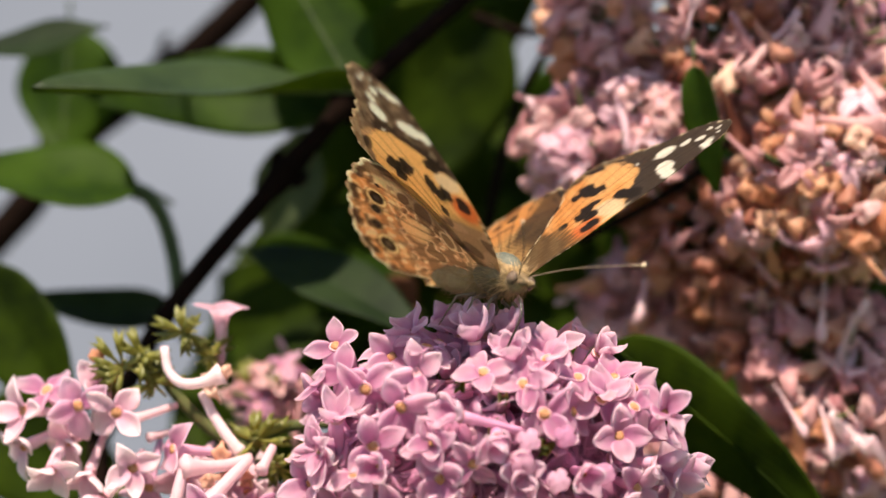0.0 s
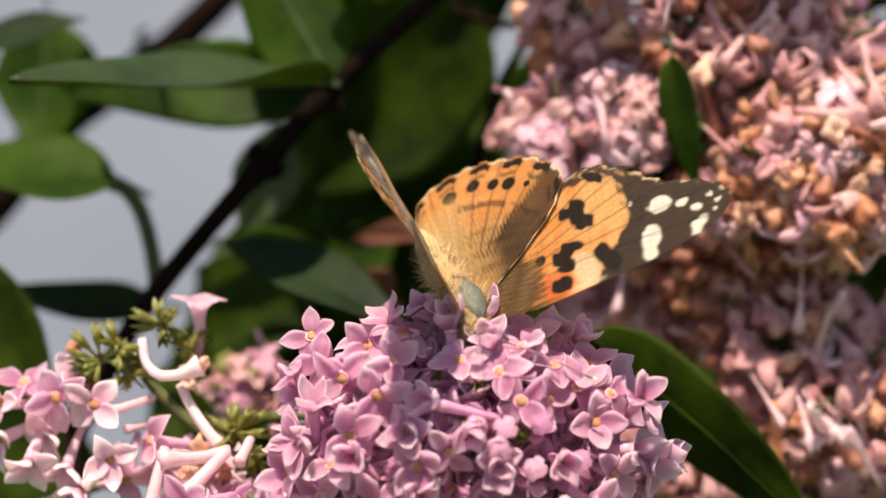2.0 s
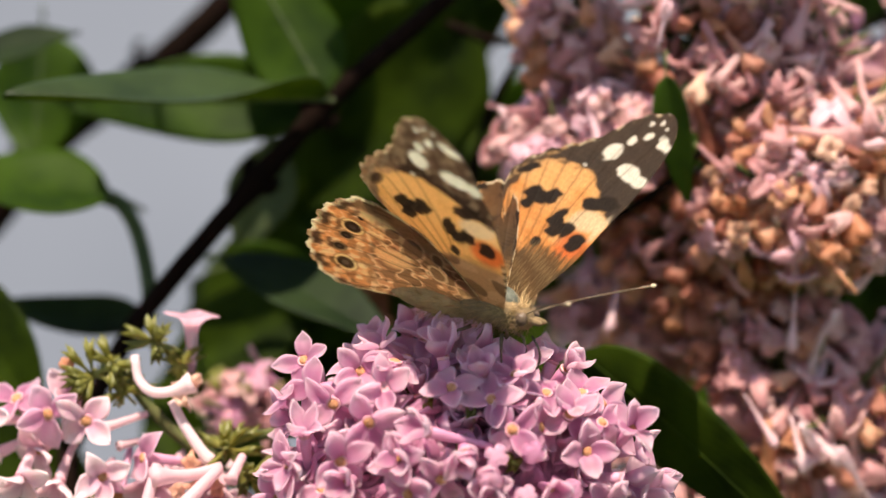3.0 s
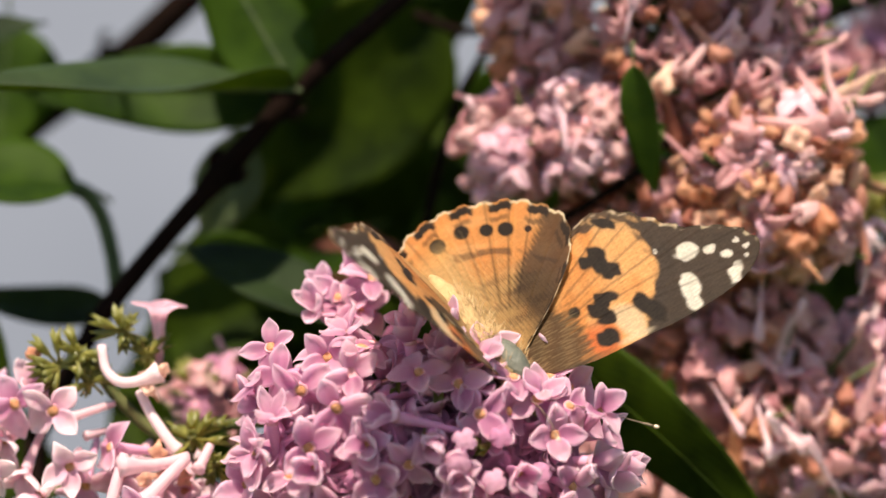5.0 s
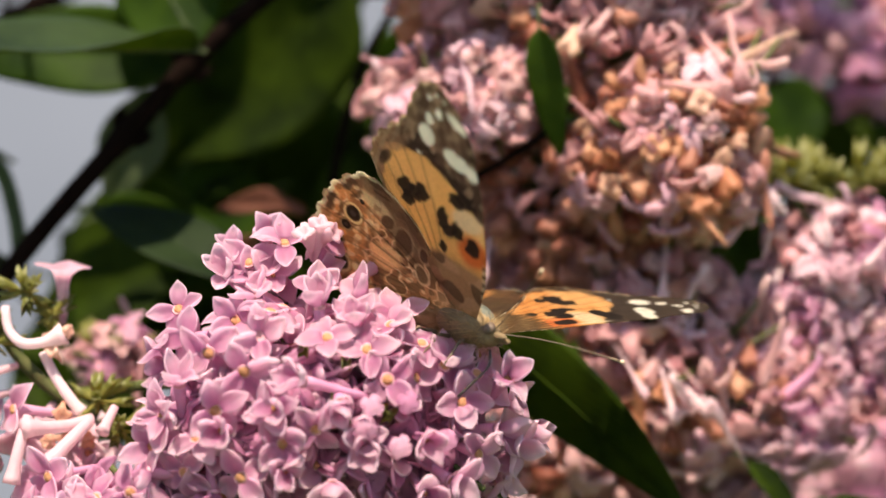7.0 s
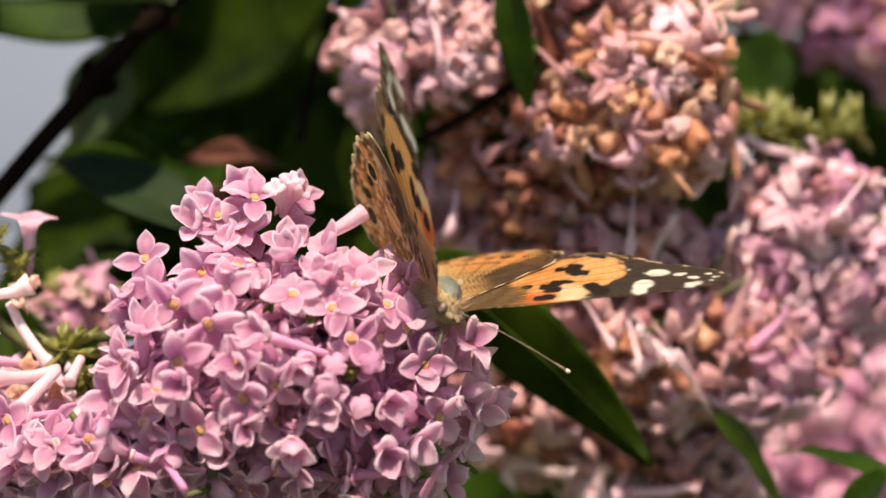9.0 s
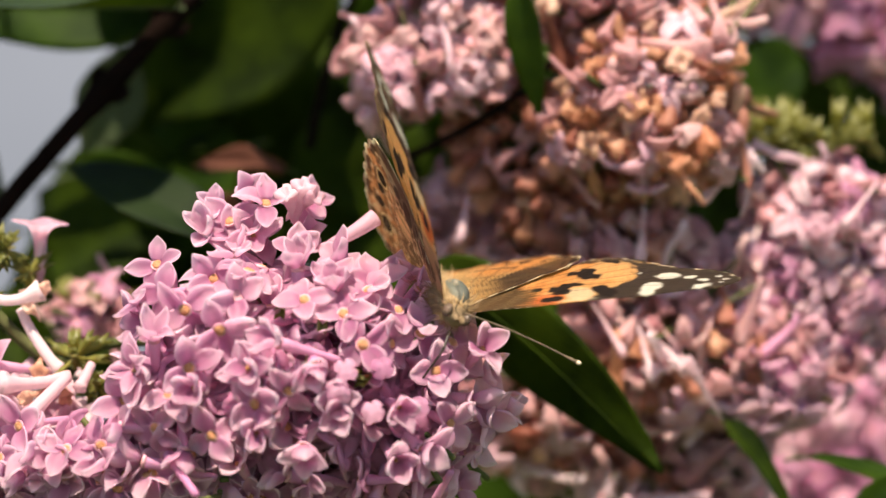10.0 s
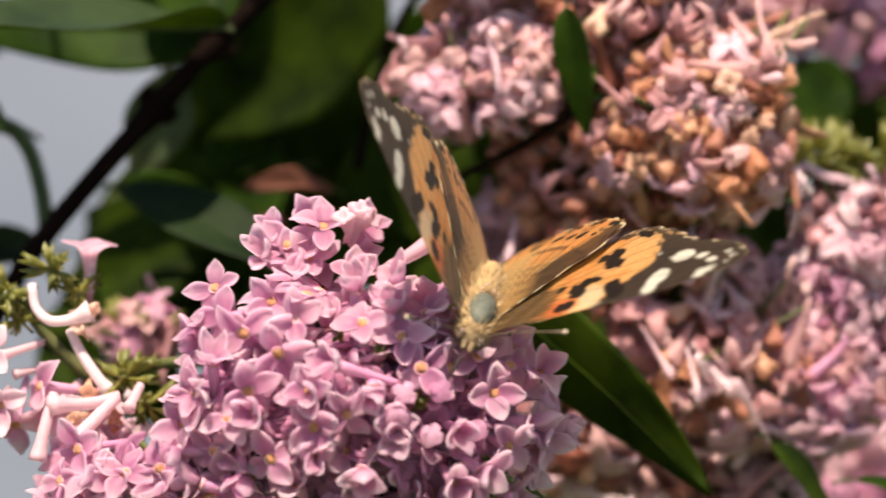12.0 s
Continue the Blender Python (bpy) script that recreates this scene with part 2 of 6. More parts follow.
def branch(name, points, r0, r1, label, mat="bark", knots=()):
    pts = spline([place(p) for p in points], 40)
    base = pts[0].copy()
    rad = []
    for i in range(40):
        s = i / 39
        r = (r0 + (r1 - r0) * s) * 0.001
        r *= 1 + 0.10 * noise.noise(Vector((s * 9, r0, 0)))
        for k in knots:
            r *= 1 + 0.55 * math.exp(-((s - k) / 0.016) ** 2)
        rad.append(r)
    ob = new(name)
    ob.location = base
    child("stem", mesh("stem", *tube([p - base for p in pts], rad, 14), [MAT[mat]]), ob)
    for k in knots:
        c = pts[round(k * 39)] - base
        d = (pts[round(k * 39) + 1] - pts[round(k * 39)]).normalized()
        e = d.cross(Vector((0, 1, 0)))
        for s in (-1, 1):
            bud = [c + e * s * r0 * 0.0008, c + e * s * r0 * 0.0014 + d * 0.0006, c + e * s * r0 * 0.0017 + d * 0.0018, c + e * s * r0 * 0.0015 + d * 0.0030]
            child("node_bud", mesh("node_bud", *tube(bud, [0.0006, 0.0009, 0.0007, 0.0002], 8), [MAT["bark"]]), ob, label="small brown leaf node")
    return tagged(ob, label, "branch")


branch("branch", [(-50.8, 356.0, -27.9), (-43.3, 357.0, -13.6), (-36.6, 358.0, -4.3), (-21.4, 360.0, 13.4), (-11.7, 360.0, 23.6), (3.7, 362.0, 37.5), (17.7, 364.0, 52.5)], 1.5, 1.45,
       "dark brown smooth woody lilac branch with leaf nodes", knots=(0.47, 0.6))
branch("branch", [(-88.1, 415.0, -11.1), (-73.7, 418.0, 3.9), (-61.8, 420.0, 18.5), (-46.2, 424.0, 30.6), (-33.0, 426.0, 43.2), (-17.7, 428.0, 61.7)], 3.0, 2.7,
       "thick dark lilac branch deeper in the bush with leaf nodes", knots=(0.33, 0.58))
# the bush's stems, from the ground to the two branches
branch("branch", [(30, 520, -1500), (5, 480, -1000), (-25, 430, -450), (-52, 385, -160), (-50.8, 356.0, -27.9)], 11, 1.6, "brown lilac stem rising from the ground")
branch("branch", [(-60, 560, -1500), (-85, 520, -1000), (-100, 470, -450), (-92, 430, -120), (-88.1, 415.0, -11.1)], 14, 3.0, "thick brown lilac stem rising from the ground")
# unseen branch and twigs, added to carry the shading leaves overhead
branch("branch", [(-17.7, 428.0, 61.7), (-36, 385, 96), (-8, 362, 102), (34, 372, 104), (74, 352, 103), (98, 312, 101)], 2.2, 0.9, "unseen lilac branch added to carry shading leaves")
branch("twig", [(-36, 385, 96), (-46, 368, 99), (-49, 348, 96), (-47.8, 331.2, 92.4)], 0.9, 0.6, "unseen lilac twig added to hold shading leaves")
branch("twig", [(74, 352, 103), (52, 342, 97), (34, 329, 88), (26, 324, 81)], 0.9, 0.6, "unseen lilac twig added to hold a shading leaf")
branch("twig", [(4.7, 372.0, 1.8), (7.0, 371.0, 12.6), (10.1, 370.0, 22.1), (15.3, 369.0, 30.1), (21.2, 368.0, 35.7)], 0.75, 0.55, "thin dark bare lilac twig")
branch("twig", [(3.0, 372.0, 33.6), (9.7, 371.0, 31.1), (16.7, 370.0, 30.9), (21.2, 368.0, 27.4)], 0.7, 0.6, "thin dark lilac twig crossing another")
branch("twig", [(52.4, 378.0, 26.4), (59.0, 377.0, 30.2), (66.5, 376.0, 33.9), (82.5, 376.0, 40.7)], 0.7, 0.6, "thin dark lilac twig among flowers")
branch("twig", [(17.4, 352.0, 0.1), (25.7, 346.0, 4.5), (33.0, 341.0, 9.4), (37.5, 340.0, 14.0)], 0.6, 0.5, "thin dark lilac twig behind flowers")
branch("twig", [(-67.0, 345.0, -43.4), (-50.5, 338.0, -35.3), (-36.2, 333.0, -30.6), (-23.2, 328.0, -24.3), (-10.3, 318.0, -22.8)], 0.8, 0.7, "green brown flower stalk of the lilac", "stem")

# ---- leaves ----


def leaf(length, width, mat, label, m, bend=0.2, fold=0.25, wave=0.06, twist=0.0, petiole=0.18, seed=0, under=None):
    """A lilac leaf along +x from its petiole, its upper face to +z: a blade and a petiole."""
    rnd = random.Random(seed)
    ph = rnd.uniform(0, 6)

    def blade(u, v):
        s = 2 * v - 1
        w = width * 0.5 * (math.sin(math.pi * min(1, u ** 0.72)) ** 0.8 if 0 < u < 1 else 0.0)
        w *= 1 + 0.05 * math.sin(9 * u + ph)
        x = length * u
        y = w * s
        z = fold * abs(y) - bend * length * u * u + wave * width * math.sin(7 * u + ph + s) * abs(s)
        a = twist * u
        return (x, y * math.cos(a) - z * math.sin(a) * 0.3, z + y * math.sin(a))
    v, f, uv = sheet(blade, 22, 12, 0.00022)
    root = new("leaf")
    root.matrix_world = m
    child("blade", mesh("blade", v, f, [MAT[mat], MAT[under or mat]], [k % 2 for k in range(528)] + [0] * (len(f) - 528), uvs=uv), root)
    pl = length * petiole
    pts = spline([(-pl, 0, -pl * 0.35), (-pl * 0.4, 0, -pl * 0.05), (length * 0.03, 0, -0.0001), (length * 0.5, 0, -bend * length * 0.25 - 0.0003),
                  (length * 0.93, 0, -bend * length * 0.865 - 0.0002)], 16)
    v, f = tube(pts, [0.00036 * (1 - 0.75 * i / 15) * (length / 0.03) ** 0.5 for i in range(16)], 8)
    child("midrib", mesh("midrib", v, f, [MAT["leafpale" if mat != "leafshade" else "leafshade"]], uvs=[(0.3, 0.4)] * len(v)), root)
    return tagged(root, label, "leaf", "lilac leaves")


def span(base, tip, facing):
    """A pose at base whose x runs to tip and whose z leans to facing; also the length."""
    a, b = place(base), place(tip)
    x = (b - a).normalized()
    z = Vector(facing)
    z = (z - x * z.dot(x)).normalized()
    y = z.cross(x)
    m = Matrix((x, y, z)).transposed().to_4x4()
    m.translation = a
    return m, (b - a).length


def put_leaf(base, tip, facing, width, mat, label, **kw):
    m, length = span(base, tip, facing)
    return leaf(length, width * 0.001, mat, label, m, **kw)


put_leaf((-14.0, 354.0, 21.4), (-55.9, 332.0, 20.1), (0.0, 0.18, 1), 16, "leafsheen", "green leaf with sky sheen painted into its upper face", bend=0.0, fold=0.35, wave=0.08, twist=-0.95, petiole=0.02, seed=1, under="leaf")
put_leaf((-14.4, 358.0, 22.2), (-28.5, 368.0, 46.4), (-0.3, 0.9, 0.4), 14, "leaf", "bright green leaf lit through by the sun", bend=0.1, petiole=0.03, seed=2)
put_leaf((6.5, 382.0, 35.3), (-19.6, 390.0, 6.2), (-0.3, -1, -0.1), 27, "leafshade", "broad dark green shaded leaf", bend=0.05, seed=3)
put_leaf((-46.0, 366.0, 7.9), (-74.4, 358.0, 10.5), (0.0, -0.5, 0.85), 18, "leaf", "green leaf hanging from a bent stalk", bend=0.05, seed=4, under="leaf")
put_leaf((-59.9, 392.0, 34.0), (-60.6, 388.0, 13.2), (0.1, 1, 0.4), 17, "leaf", "green leaf lit through, deep in the bush", bend=0.05, seed=5)
put_leaf((-70.6, 372.0, 28.5), (-51.0, 372.0, 30.6), (0.0, -0.7, 0.9), 8, "leafgrey", "narrow dark leaf at the edge of the bush", bend=-0.1, seed=41)
put_leaf((-15.5, 374.0, 22.3), (-55.0, 372.0, 22.5), (0.05, -1, 0.12), 13, "leaf", "bright green leaf half hidden behind another", bend=0.05, petiole=0.05, seed=6)
put_leaf((-13.9, 376.0, 21.2), (-32.3, 374.0, 23.2), (0.0, -1, 0.2), 9, "leafshade", "dark green underside of a leaf at the branch", bend=0.0, petiole=0.03, seed=42)
put_leaf((-67.6, 356.0, -3.1), (-53.8, 352.0, -25.3), (-0.3, -0.9, 0.35), 13, "leafshade", "dark green leaf in deep shade", bend=0.1, seed=7)
put_leaf((-41.3, 372.0, -10.0), (-64.4, 370.0, -11.2), (0.0, -0.8, 0.75), 8, "leafgrey", "narrow green leaf seen along its edge", bend=-0.22, seed=8)
put_leaf((-29.4, 364.0, -0.7), (-2.4, 340.0, -10.2), (0.15, -0.7, 0.8), 10.5, "leafgrey", "grey green leaf bent down at its tip", bend=0.14, petiole=0.1, seed=9)
put_leaf((-29.8, 374.0, -2.4), (-15.4, 372.0, -0.8), (0.0, 0.8, 0.6), 7, "leaf", "yellow green leaf in dappled light", bend=0.1, seed=43)
put_leaf((-22.3, 376.0, 15.7), (-28.1, 374.0, -0.8), (0.1, -1, 0.3), 10, "leafpale", "pale grey green leaf out of the sun", seed=10)
put_leaf((-33.2, 405.0, -3.6), (-12.1, 400.0, -17.9), (0.1, -1, 0.2), 22, "leafshade", "dark leaf in the bush's shade", seed=11)
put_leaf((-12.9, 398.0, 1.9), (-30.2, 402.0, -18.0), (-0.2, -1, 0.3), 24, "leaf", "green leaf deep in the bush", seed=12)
put_leaf((20.5, 334.0, -13.5), (53.0, 330.0, -38.0), (0.3, 0.85, 0.5), 13, "leafshade", "dark glossy green leaf below the flowers", bend=0.16, fold=0.12, petiole=0.05, seed=13)
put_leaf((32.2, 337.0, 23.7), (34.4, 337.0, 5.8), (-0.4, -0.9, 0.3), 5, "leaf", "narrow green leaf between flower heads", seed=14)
put_leaf((61.4, 340.0, -35.2), (71.5, 336.0, -45.8), (0.5, -0.7, 0.55), 4.5, "leafshade", "small dark narrow leaf among flowers", seed=15)
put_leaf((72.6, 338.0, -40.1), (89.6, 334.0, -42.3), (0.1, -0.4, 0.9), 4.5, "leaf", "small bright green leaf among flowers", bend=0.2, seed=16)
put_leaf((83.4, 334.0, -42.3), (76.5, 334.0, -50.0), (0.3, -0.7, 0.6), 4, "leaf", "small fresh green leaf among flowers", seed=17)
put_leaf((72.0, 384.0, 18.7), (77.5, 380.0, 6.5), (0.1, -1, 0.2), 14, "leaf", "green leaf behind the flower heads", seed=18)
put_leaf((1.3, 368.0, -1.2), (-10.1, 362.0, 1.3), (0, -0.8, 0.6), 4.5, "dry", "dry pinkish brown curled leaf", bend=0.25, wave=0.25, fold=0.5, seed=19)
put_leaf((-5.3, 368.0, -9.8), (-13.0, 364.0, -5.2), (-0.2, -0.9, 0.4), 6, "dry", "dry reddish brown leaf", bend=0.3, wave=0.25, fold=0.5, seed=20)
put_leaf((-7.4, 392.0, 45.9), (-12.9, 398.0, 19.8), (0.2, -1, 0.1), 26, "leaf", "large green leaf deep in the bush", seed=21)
put_leaf((10.4, 400.0, 12.7), (-7.6, 404.0, -3.5), (0.1, -1, 0.2), 24, "leafshade", "dark green leaf behind the branch", seed=22)
put_leaf((1.5, 404.0, -10.8), (-20.1, 398.0, -28.6), (0.1, -1, 0.2), 26, "leafshade", "dark green leaf low in the bush", seed=23)
put_leaf((-40.6, 398.0, -17.8), (-23.4, 394.0, -37.1), (0.1, -1, 0.2), 24, "leafshade", "dark leaf below the flower stalk", seed=24)
put_leaf((13.5, 402.0, -5.3), (32.4, 398.0, -25.8), (0.1, -1, 0.2), 26, "leafshade", "dark leaf behind the flower heads", seed=25)
put_leaf((5.9, 398.0, 44.8), (8.6, 400.0, 28.9), (0.1, -1, 0.2), 12, "leafshade", "small dark leaf high in the bush", seed=26)

put_leaf((-15.9, 384.0, 0.1), (-39.6, 388.0, -11.3), (-0.1, -1, 0.3), 17, "leafshade", "dark green leaf hanging beside the branch", seed=32)
put_leaf((-19.1, 380.0, -10.2), (-41.8, 384.0, -17.2), (-0.1, -1, 0.4), 15, "leafshade", "dark shaded leaf under the branch", seed=33)
put_leaf((-21.1, 384.0, -18.0), (-39.2, 384.0, -28.4), (-0.1, -1, 0.4), 18, "leafshade", "dark shaded leaf behind the flower stalk", seed=34)
put_leaf((-7.4, 392.0, 12.4), (-23.4, 394.0, 1.9), (0.1, -1, 0.3), 17, "leafshade", "dark green leaf close behind the branch", seed=27)
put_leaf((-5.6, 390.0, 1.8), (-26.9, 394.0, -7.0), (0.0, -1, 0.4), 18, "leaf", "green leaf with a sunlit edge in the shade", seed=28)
put_leaf((-19.7, 392.0, -15.8), (-37.8, 396.0, -3.5), (-0.1, -1, 0.4), 17, "leafshade", "dark shaded green leaf beside the branch", seed=29)
put_leaf((-13.0, 402.0, -10.8), (-32.7, 400.0, -22.4), (-0.1, -1, 0.4), 20, "leafshade", "dark shaded green leaf low behind the branch", seed=30)
put_leaf((-12.8, 396.0, 21.5), (-17.3, 396.0, 1.9), (-0.1, -1, 0.2), 18, "leafshade", "dark green leaf behind the forked branch", seed=31)
put_leaf((-76.2, 392.0, -28.1), (-51.5, 392.0, -36.9), (0.1, -1, 0.2), 20, "leafshade", "dark leaf low behind the pale spray", seed=47)
put_leaf((2.3, 398.0, -3.4), (19.4, 398.0, -14.1), (0.1, -1, 0.2), 20, "leafshade", "dark shaded leaf behind the tall sprig", seed=48)
put_leaf((66.1, 408.0, -3.1), (80.2, 408.0, -17.8), (0.1, -1, 0.2), 22, "leafshade", "dark leaf between the flower heads", seed=49)
put_leaf((80.8, 408.0, 7.2), (91.0, 408.0, 19.3), (0.1, -1, 0.2), 20, "leafshade", "dark leaf behind the upper flower heads", seed=50)
put_leaf((8.4, 396.0, 8.3), (16.4, 396.0, -8.6), (0.1, -1, 0.2), 22, "leafshade", "dark shaded leaf behind the butterfly's flower", seed=44)
put_leaf((22.9, 400.0, 6.7), (8.5, 402.0, -0.6), (0.0, -1, 0.2), 20, "leafshade", "dark shaded leaf deep behind the twig", seed=45)
put_leaf((-16.3, 394.0, 16.0), (-25.4, 398.0, 5.5), (0.0, -1, 0.2), 15, "leafshade", "dark shaded leaf just behind the branch", seed=46)
# unseen leaves added overhead, there to shade the ones below
rl = random.Random(71)
for x0, y0 in [(-46 + 17 * a, 330 + 24 * b) for a in range(4) for b in range(3)] + [(22 + 19 * a, 362 + 22 * b) for a in range(4) for b in range(2)]:
    x, y, z = x0 + rl.uniform(-5, 5), y0 + rl.uniform(-5, 5), rl.uniform(92, 118)
    a = rl.uniform(1.8, 4.5)
    if rl.random() < 0.42:
        continue
    put_leaf((x, y, z), (x + 25 * math.cos(a), y + 14 * math.sin(a), z + rl.uniform(-8, 2)), (rl.uniform(-0.3, 0.3), rl.uniform(-0.5, 0), 1), rl.uniform(17, 22),
             "leaf", "unseen green leaf added overhead for shade", bend=rl.uniform(0, 0.15), seed=200 + len(bpy.data.meshes))
# two more unseen leaves, set where they shade flower heads
put_leaf((26, 324, 81), (52, 317, 78), (0.1, -0.2, 1), 18, "leaf", "unseen green leaf added to shade the drooping flowers", bend=0.08, seed=301)
put_leaf((26, 324, 82), (2, 321, 85), (-0.1, -0.2, 1), 18, "leaf", "unseen green leaf added to shade the brown flower tip", bend=0.08, seed=302)
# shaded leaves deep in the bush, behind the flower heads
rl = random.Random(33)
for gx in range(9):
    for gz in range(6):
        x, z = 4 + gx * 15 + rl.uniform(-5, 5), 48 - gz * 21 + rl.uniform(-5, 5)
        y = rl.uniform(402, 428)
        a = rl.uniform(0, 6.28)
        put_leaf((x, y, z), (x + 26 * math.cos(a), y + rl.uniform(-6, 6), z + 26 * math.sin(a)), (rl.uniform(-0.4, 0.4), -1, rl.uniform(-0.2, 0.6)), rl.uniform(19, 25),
                 rl.choice(("leafshade", "leaf")), "dark green leaf in the shade behind the flowers", bend=rl.uniform(0, 0.15), seed=100 + gx * 6 + gz)

# stalk of the bent leaf
branch("leaf_stalk", [(-40.6, 364.0, -10.6), (-40.4, 365.0, -4.8), (-42.1, 366.0, 2.6), (-44.4, 366.0, 6.7), (-46.8, 366.0, 7.9)], 1.1, 1.25, "green bent leaf stalk", "leafstalk")

# ---- florets ----


def petal_mesh(name, mat, length, width, recurve, cup, hook, seed):
    """One fleshy lobe along +x: narrow at its base, hollow above and round below, its tip hooded and drawn to a soft point."""
    g = random.Random(seed)
    lean, twist, notch = g.uniform(-0.0006, 0.0006), g.uniform(-0.4, 0.4), g.uniform(0.9, 1.1)
    nu, nv = 11, 8

    def width_at(u):
        w = width * 0.5 * (0.42 + 0.58 * math.sin(math.pi * min(1, 0.06 + 0.80 * u))) * max(0.0, 1 - u ** 2.7) ** 0.72 + 0.00003
        return w * (1 + 0.06 * noise.noise(Vector((u * 4, seed * 2.3, 0))))

    def fn(u, v):
        q = 2 * v - 1
        w = width_at(u)
        y = w * q * (notch if q > 0 else 2 - notch) + lean * u * u
        swell = math.sin(math.pi * min(1, 0.12 + 0.86 * u))
        z = 0.45 * u - recurve * u * u + (0.25 + hook) * max(0, u - 0.62) ** 2 * 7 + cup * q * q * 0.95 * swell
        z += 0.30 * noise.noise(Vector((u * 2.4, q * 1.5, seed * 1.7))) * u + twist * y * 1000 * 0.3 * u
        return (0.00070 + length * u, y, z * 0.001)
    v, f, uv = sheet(fn, nu, nv, 0.00008)
    half = (nu + 1) * (nv + 1)
    for i in range(nu + 1):
        for j in range(nv + 1):
            k = i * (nv + 1) + j
            q = 2 * j / nv - 1
            fat = 0.00042 * math.sqrt(max(0.0, 1 - q * q)) * math.sqrt(max(0.0, 1 - (i / nu) ** 2))
            d = (v[k] - v[half + k]).normalized()
            v[k] += d * fat * 0.25
            v[half + k] -= d * fat * 0.75
    return mesh(name, v, f, [MAT[mat]], uvs=uv)


def tube_mesh(name, mat, length, bent=0.0):
    pts = [(bent * (length * (k / 7)) ** 2 * 60, 0, -length * (k / 7)) for k in range(8)]
    rad = [0.00092, 0.00086, 0.00074, 0.00064, 0.00058, 0.00055, 0.00056, 0.00050]
    v, f = tube(pts, rad, 9)
    return mesh(name, v, f, [MAT[mat]])


def eye_mesh(name, hole):
    """The floret's mouth: a raised ring, filled by two anthers or by a dark disc painted as its shaded hollow."""
    v, f = lathe([(0.00086, -0.0004), (0.00092, 0.00004), (0.00080, 0.00014), (0.00066, 0.00002)], 14)
    v2, f2 = lathe([(0.00070, -0.0001), (0.00064, 0.00010 if not hole else 0.0), (0.00042, 0.00030 if not hole else 0.0), (0.00012, 0.00034 if not hole else 0.00002)], 12)
    for p in v2:
        p.z += 0.00016 * noise.noise(p * 4500) * (not hole)
    v, f, idx = join([(v, f, 0), (v2, f2, 1)])
    return mesh(name, v, f, [MAT["eye"], MAT["throat"] if hole else MAT["anther"]], idx)


def floret_kit(mat, tube_mat):
    return {
        "petal": [petal_mesh("petal", mat, 0.0040, 0.0034, *q, n) for n, q in enumerate((
            (0.3, 0.7, 0.3), (0.9, 0.9, 0.8), (1.7, 0.7, 1.0), (-0.8, 1.0, 0.5), (0.5, 0.5, -0.6), (1.2, 1.1, 0.9), (0.1, 0.9, 0.2), (2.2, 0.6, 0.8), (0.7, 0.7, 0.5), (1.4, 0.9, -0.5)))],
        "tube": [tube_mesh("floret", tube_mat, 0.0095, b) for b in (0.0, 0.12, -0.1)],
        "eye": [eye_mesh("eye", False), eye_mesh("eye", False), eye_mesh("eye", False), eye_mesh("eye", True)],
    }


KIT = {"fresh": floret_kit("petal", "tube"), "pale": floret_kit("pale", "pale")}


def aim(p, yaw, pitch, spin):
    """A pose at p whose z looks towards the viewer's side, turned right by yaw and up by pitch."""
    a, b = radians(yaw), radians(pitch)
    z = Vector((math.sin(a) * math.cos(b), -math.cos(a) * math.cos(b), math.sin(b)))
    q = z.to_track_quat("Z", "Y").to_matrix().to_4x4()
    q.translation = p
    return q @ pose(0, 0, 0, 0, 0, spin)


def floret(parent, m, rnd, kit="fresh", curl=None, hole=False, size=1.0, open_=None):
    """One floret: its tube, with four petals and an eye as parts."""
    k = KIT[kit]
    ob = child("floret", rnd.choice(k["tube"]), parent, m @ Matrix.Diagonal((size, size, size, 1)))
    shut = rnd.choice((0, -12, 10, 20, 28, 38, 48, 58)) if open_ is None else open_
    for i in range(4):
        kind = curl if curl is not None else rnd.randrange(10)
        child("petal", k["petal"][kind], ob, pose(0, 0, 0, 0, 0, 90 * i + rnd.uniform(-12, 12)) @ pose(0, 0, 0, rnd.uniform(-18, 18), rnd.uniform(-20, 20) - shut) @ Matrix.Diagonal((rnd.uniform(0.9, 1.1), rnd.uniform(0.88, 1.1), 1, 1)))
    child("eye", k["eye"][3] if hole else k["eye"][rnd.randrange(3)], ob, pose(0, 0, 0.00018) @ Matrix.Diagonal((1.08, 1.08, 1.0, 1)))
    return ob


def bud_mesh(name, mat):
    """A closed bud: a round knob of four folded lobes on its tube."""
    prof = [(0.0005, -0.009), (0.00055, -0.005), (0.0007, -0.0025), (0.0009, -0.0014), (0.0014, -0.0006), (0.00175, 0.0003), (0.0018, 0.0010), (0.0016, 0.0017), (0.0012, 0.0022), (0.0006, 0.0024), (0.0002, 0.00235)]
    v, f = lathe(prof, 24)
    for p in v:
        if p.z > -0.001:
            a = math.atan2(p.y, p.x)
            s = 0.82 - 0.30 * (1 - abs(math.sin(2 * a))) ** 2.5
            p.x, p.y = p.x * s, p.y * s
    return mesh(name, v, f, [MAT[mat]])


BUD = bud_mesh("bud", "petal")


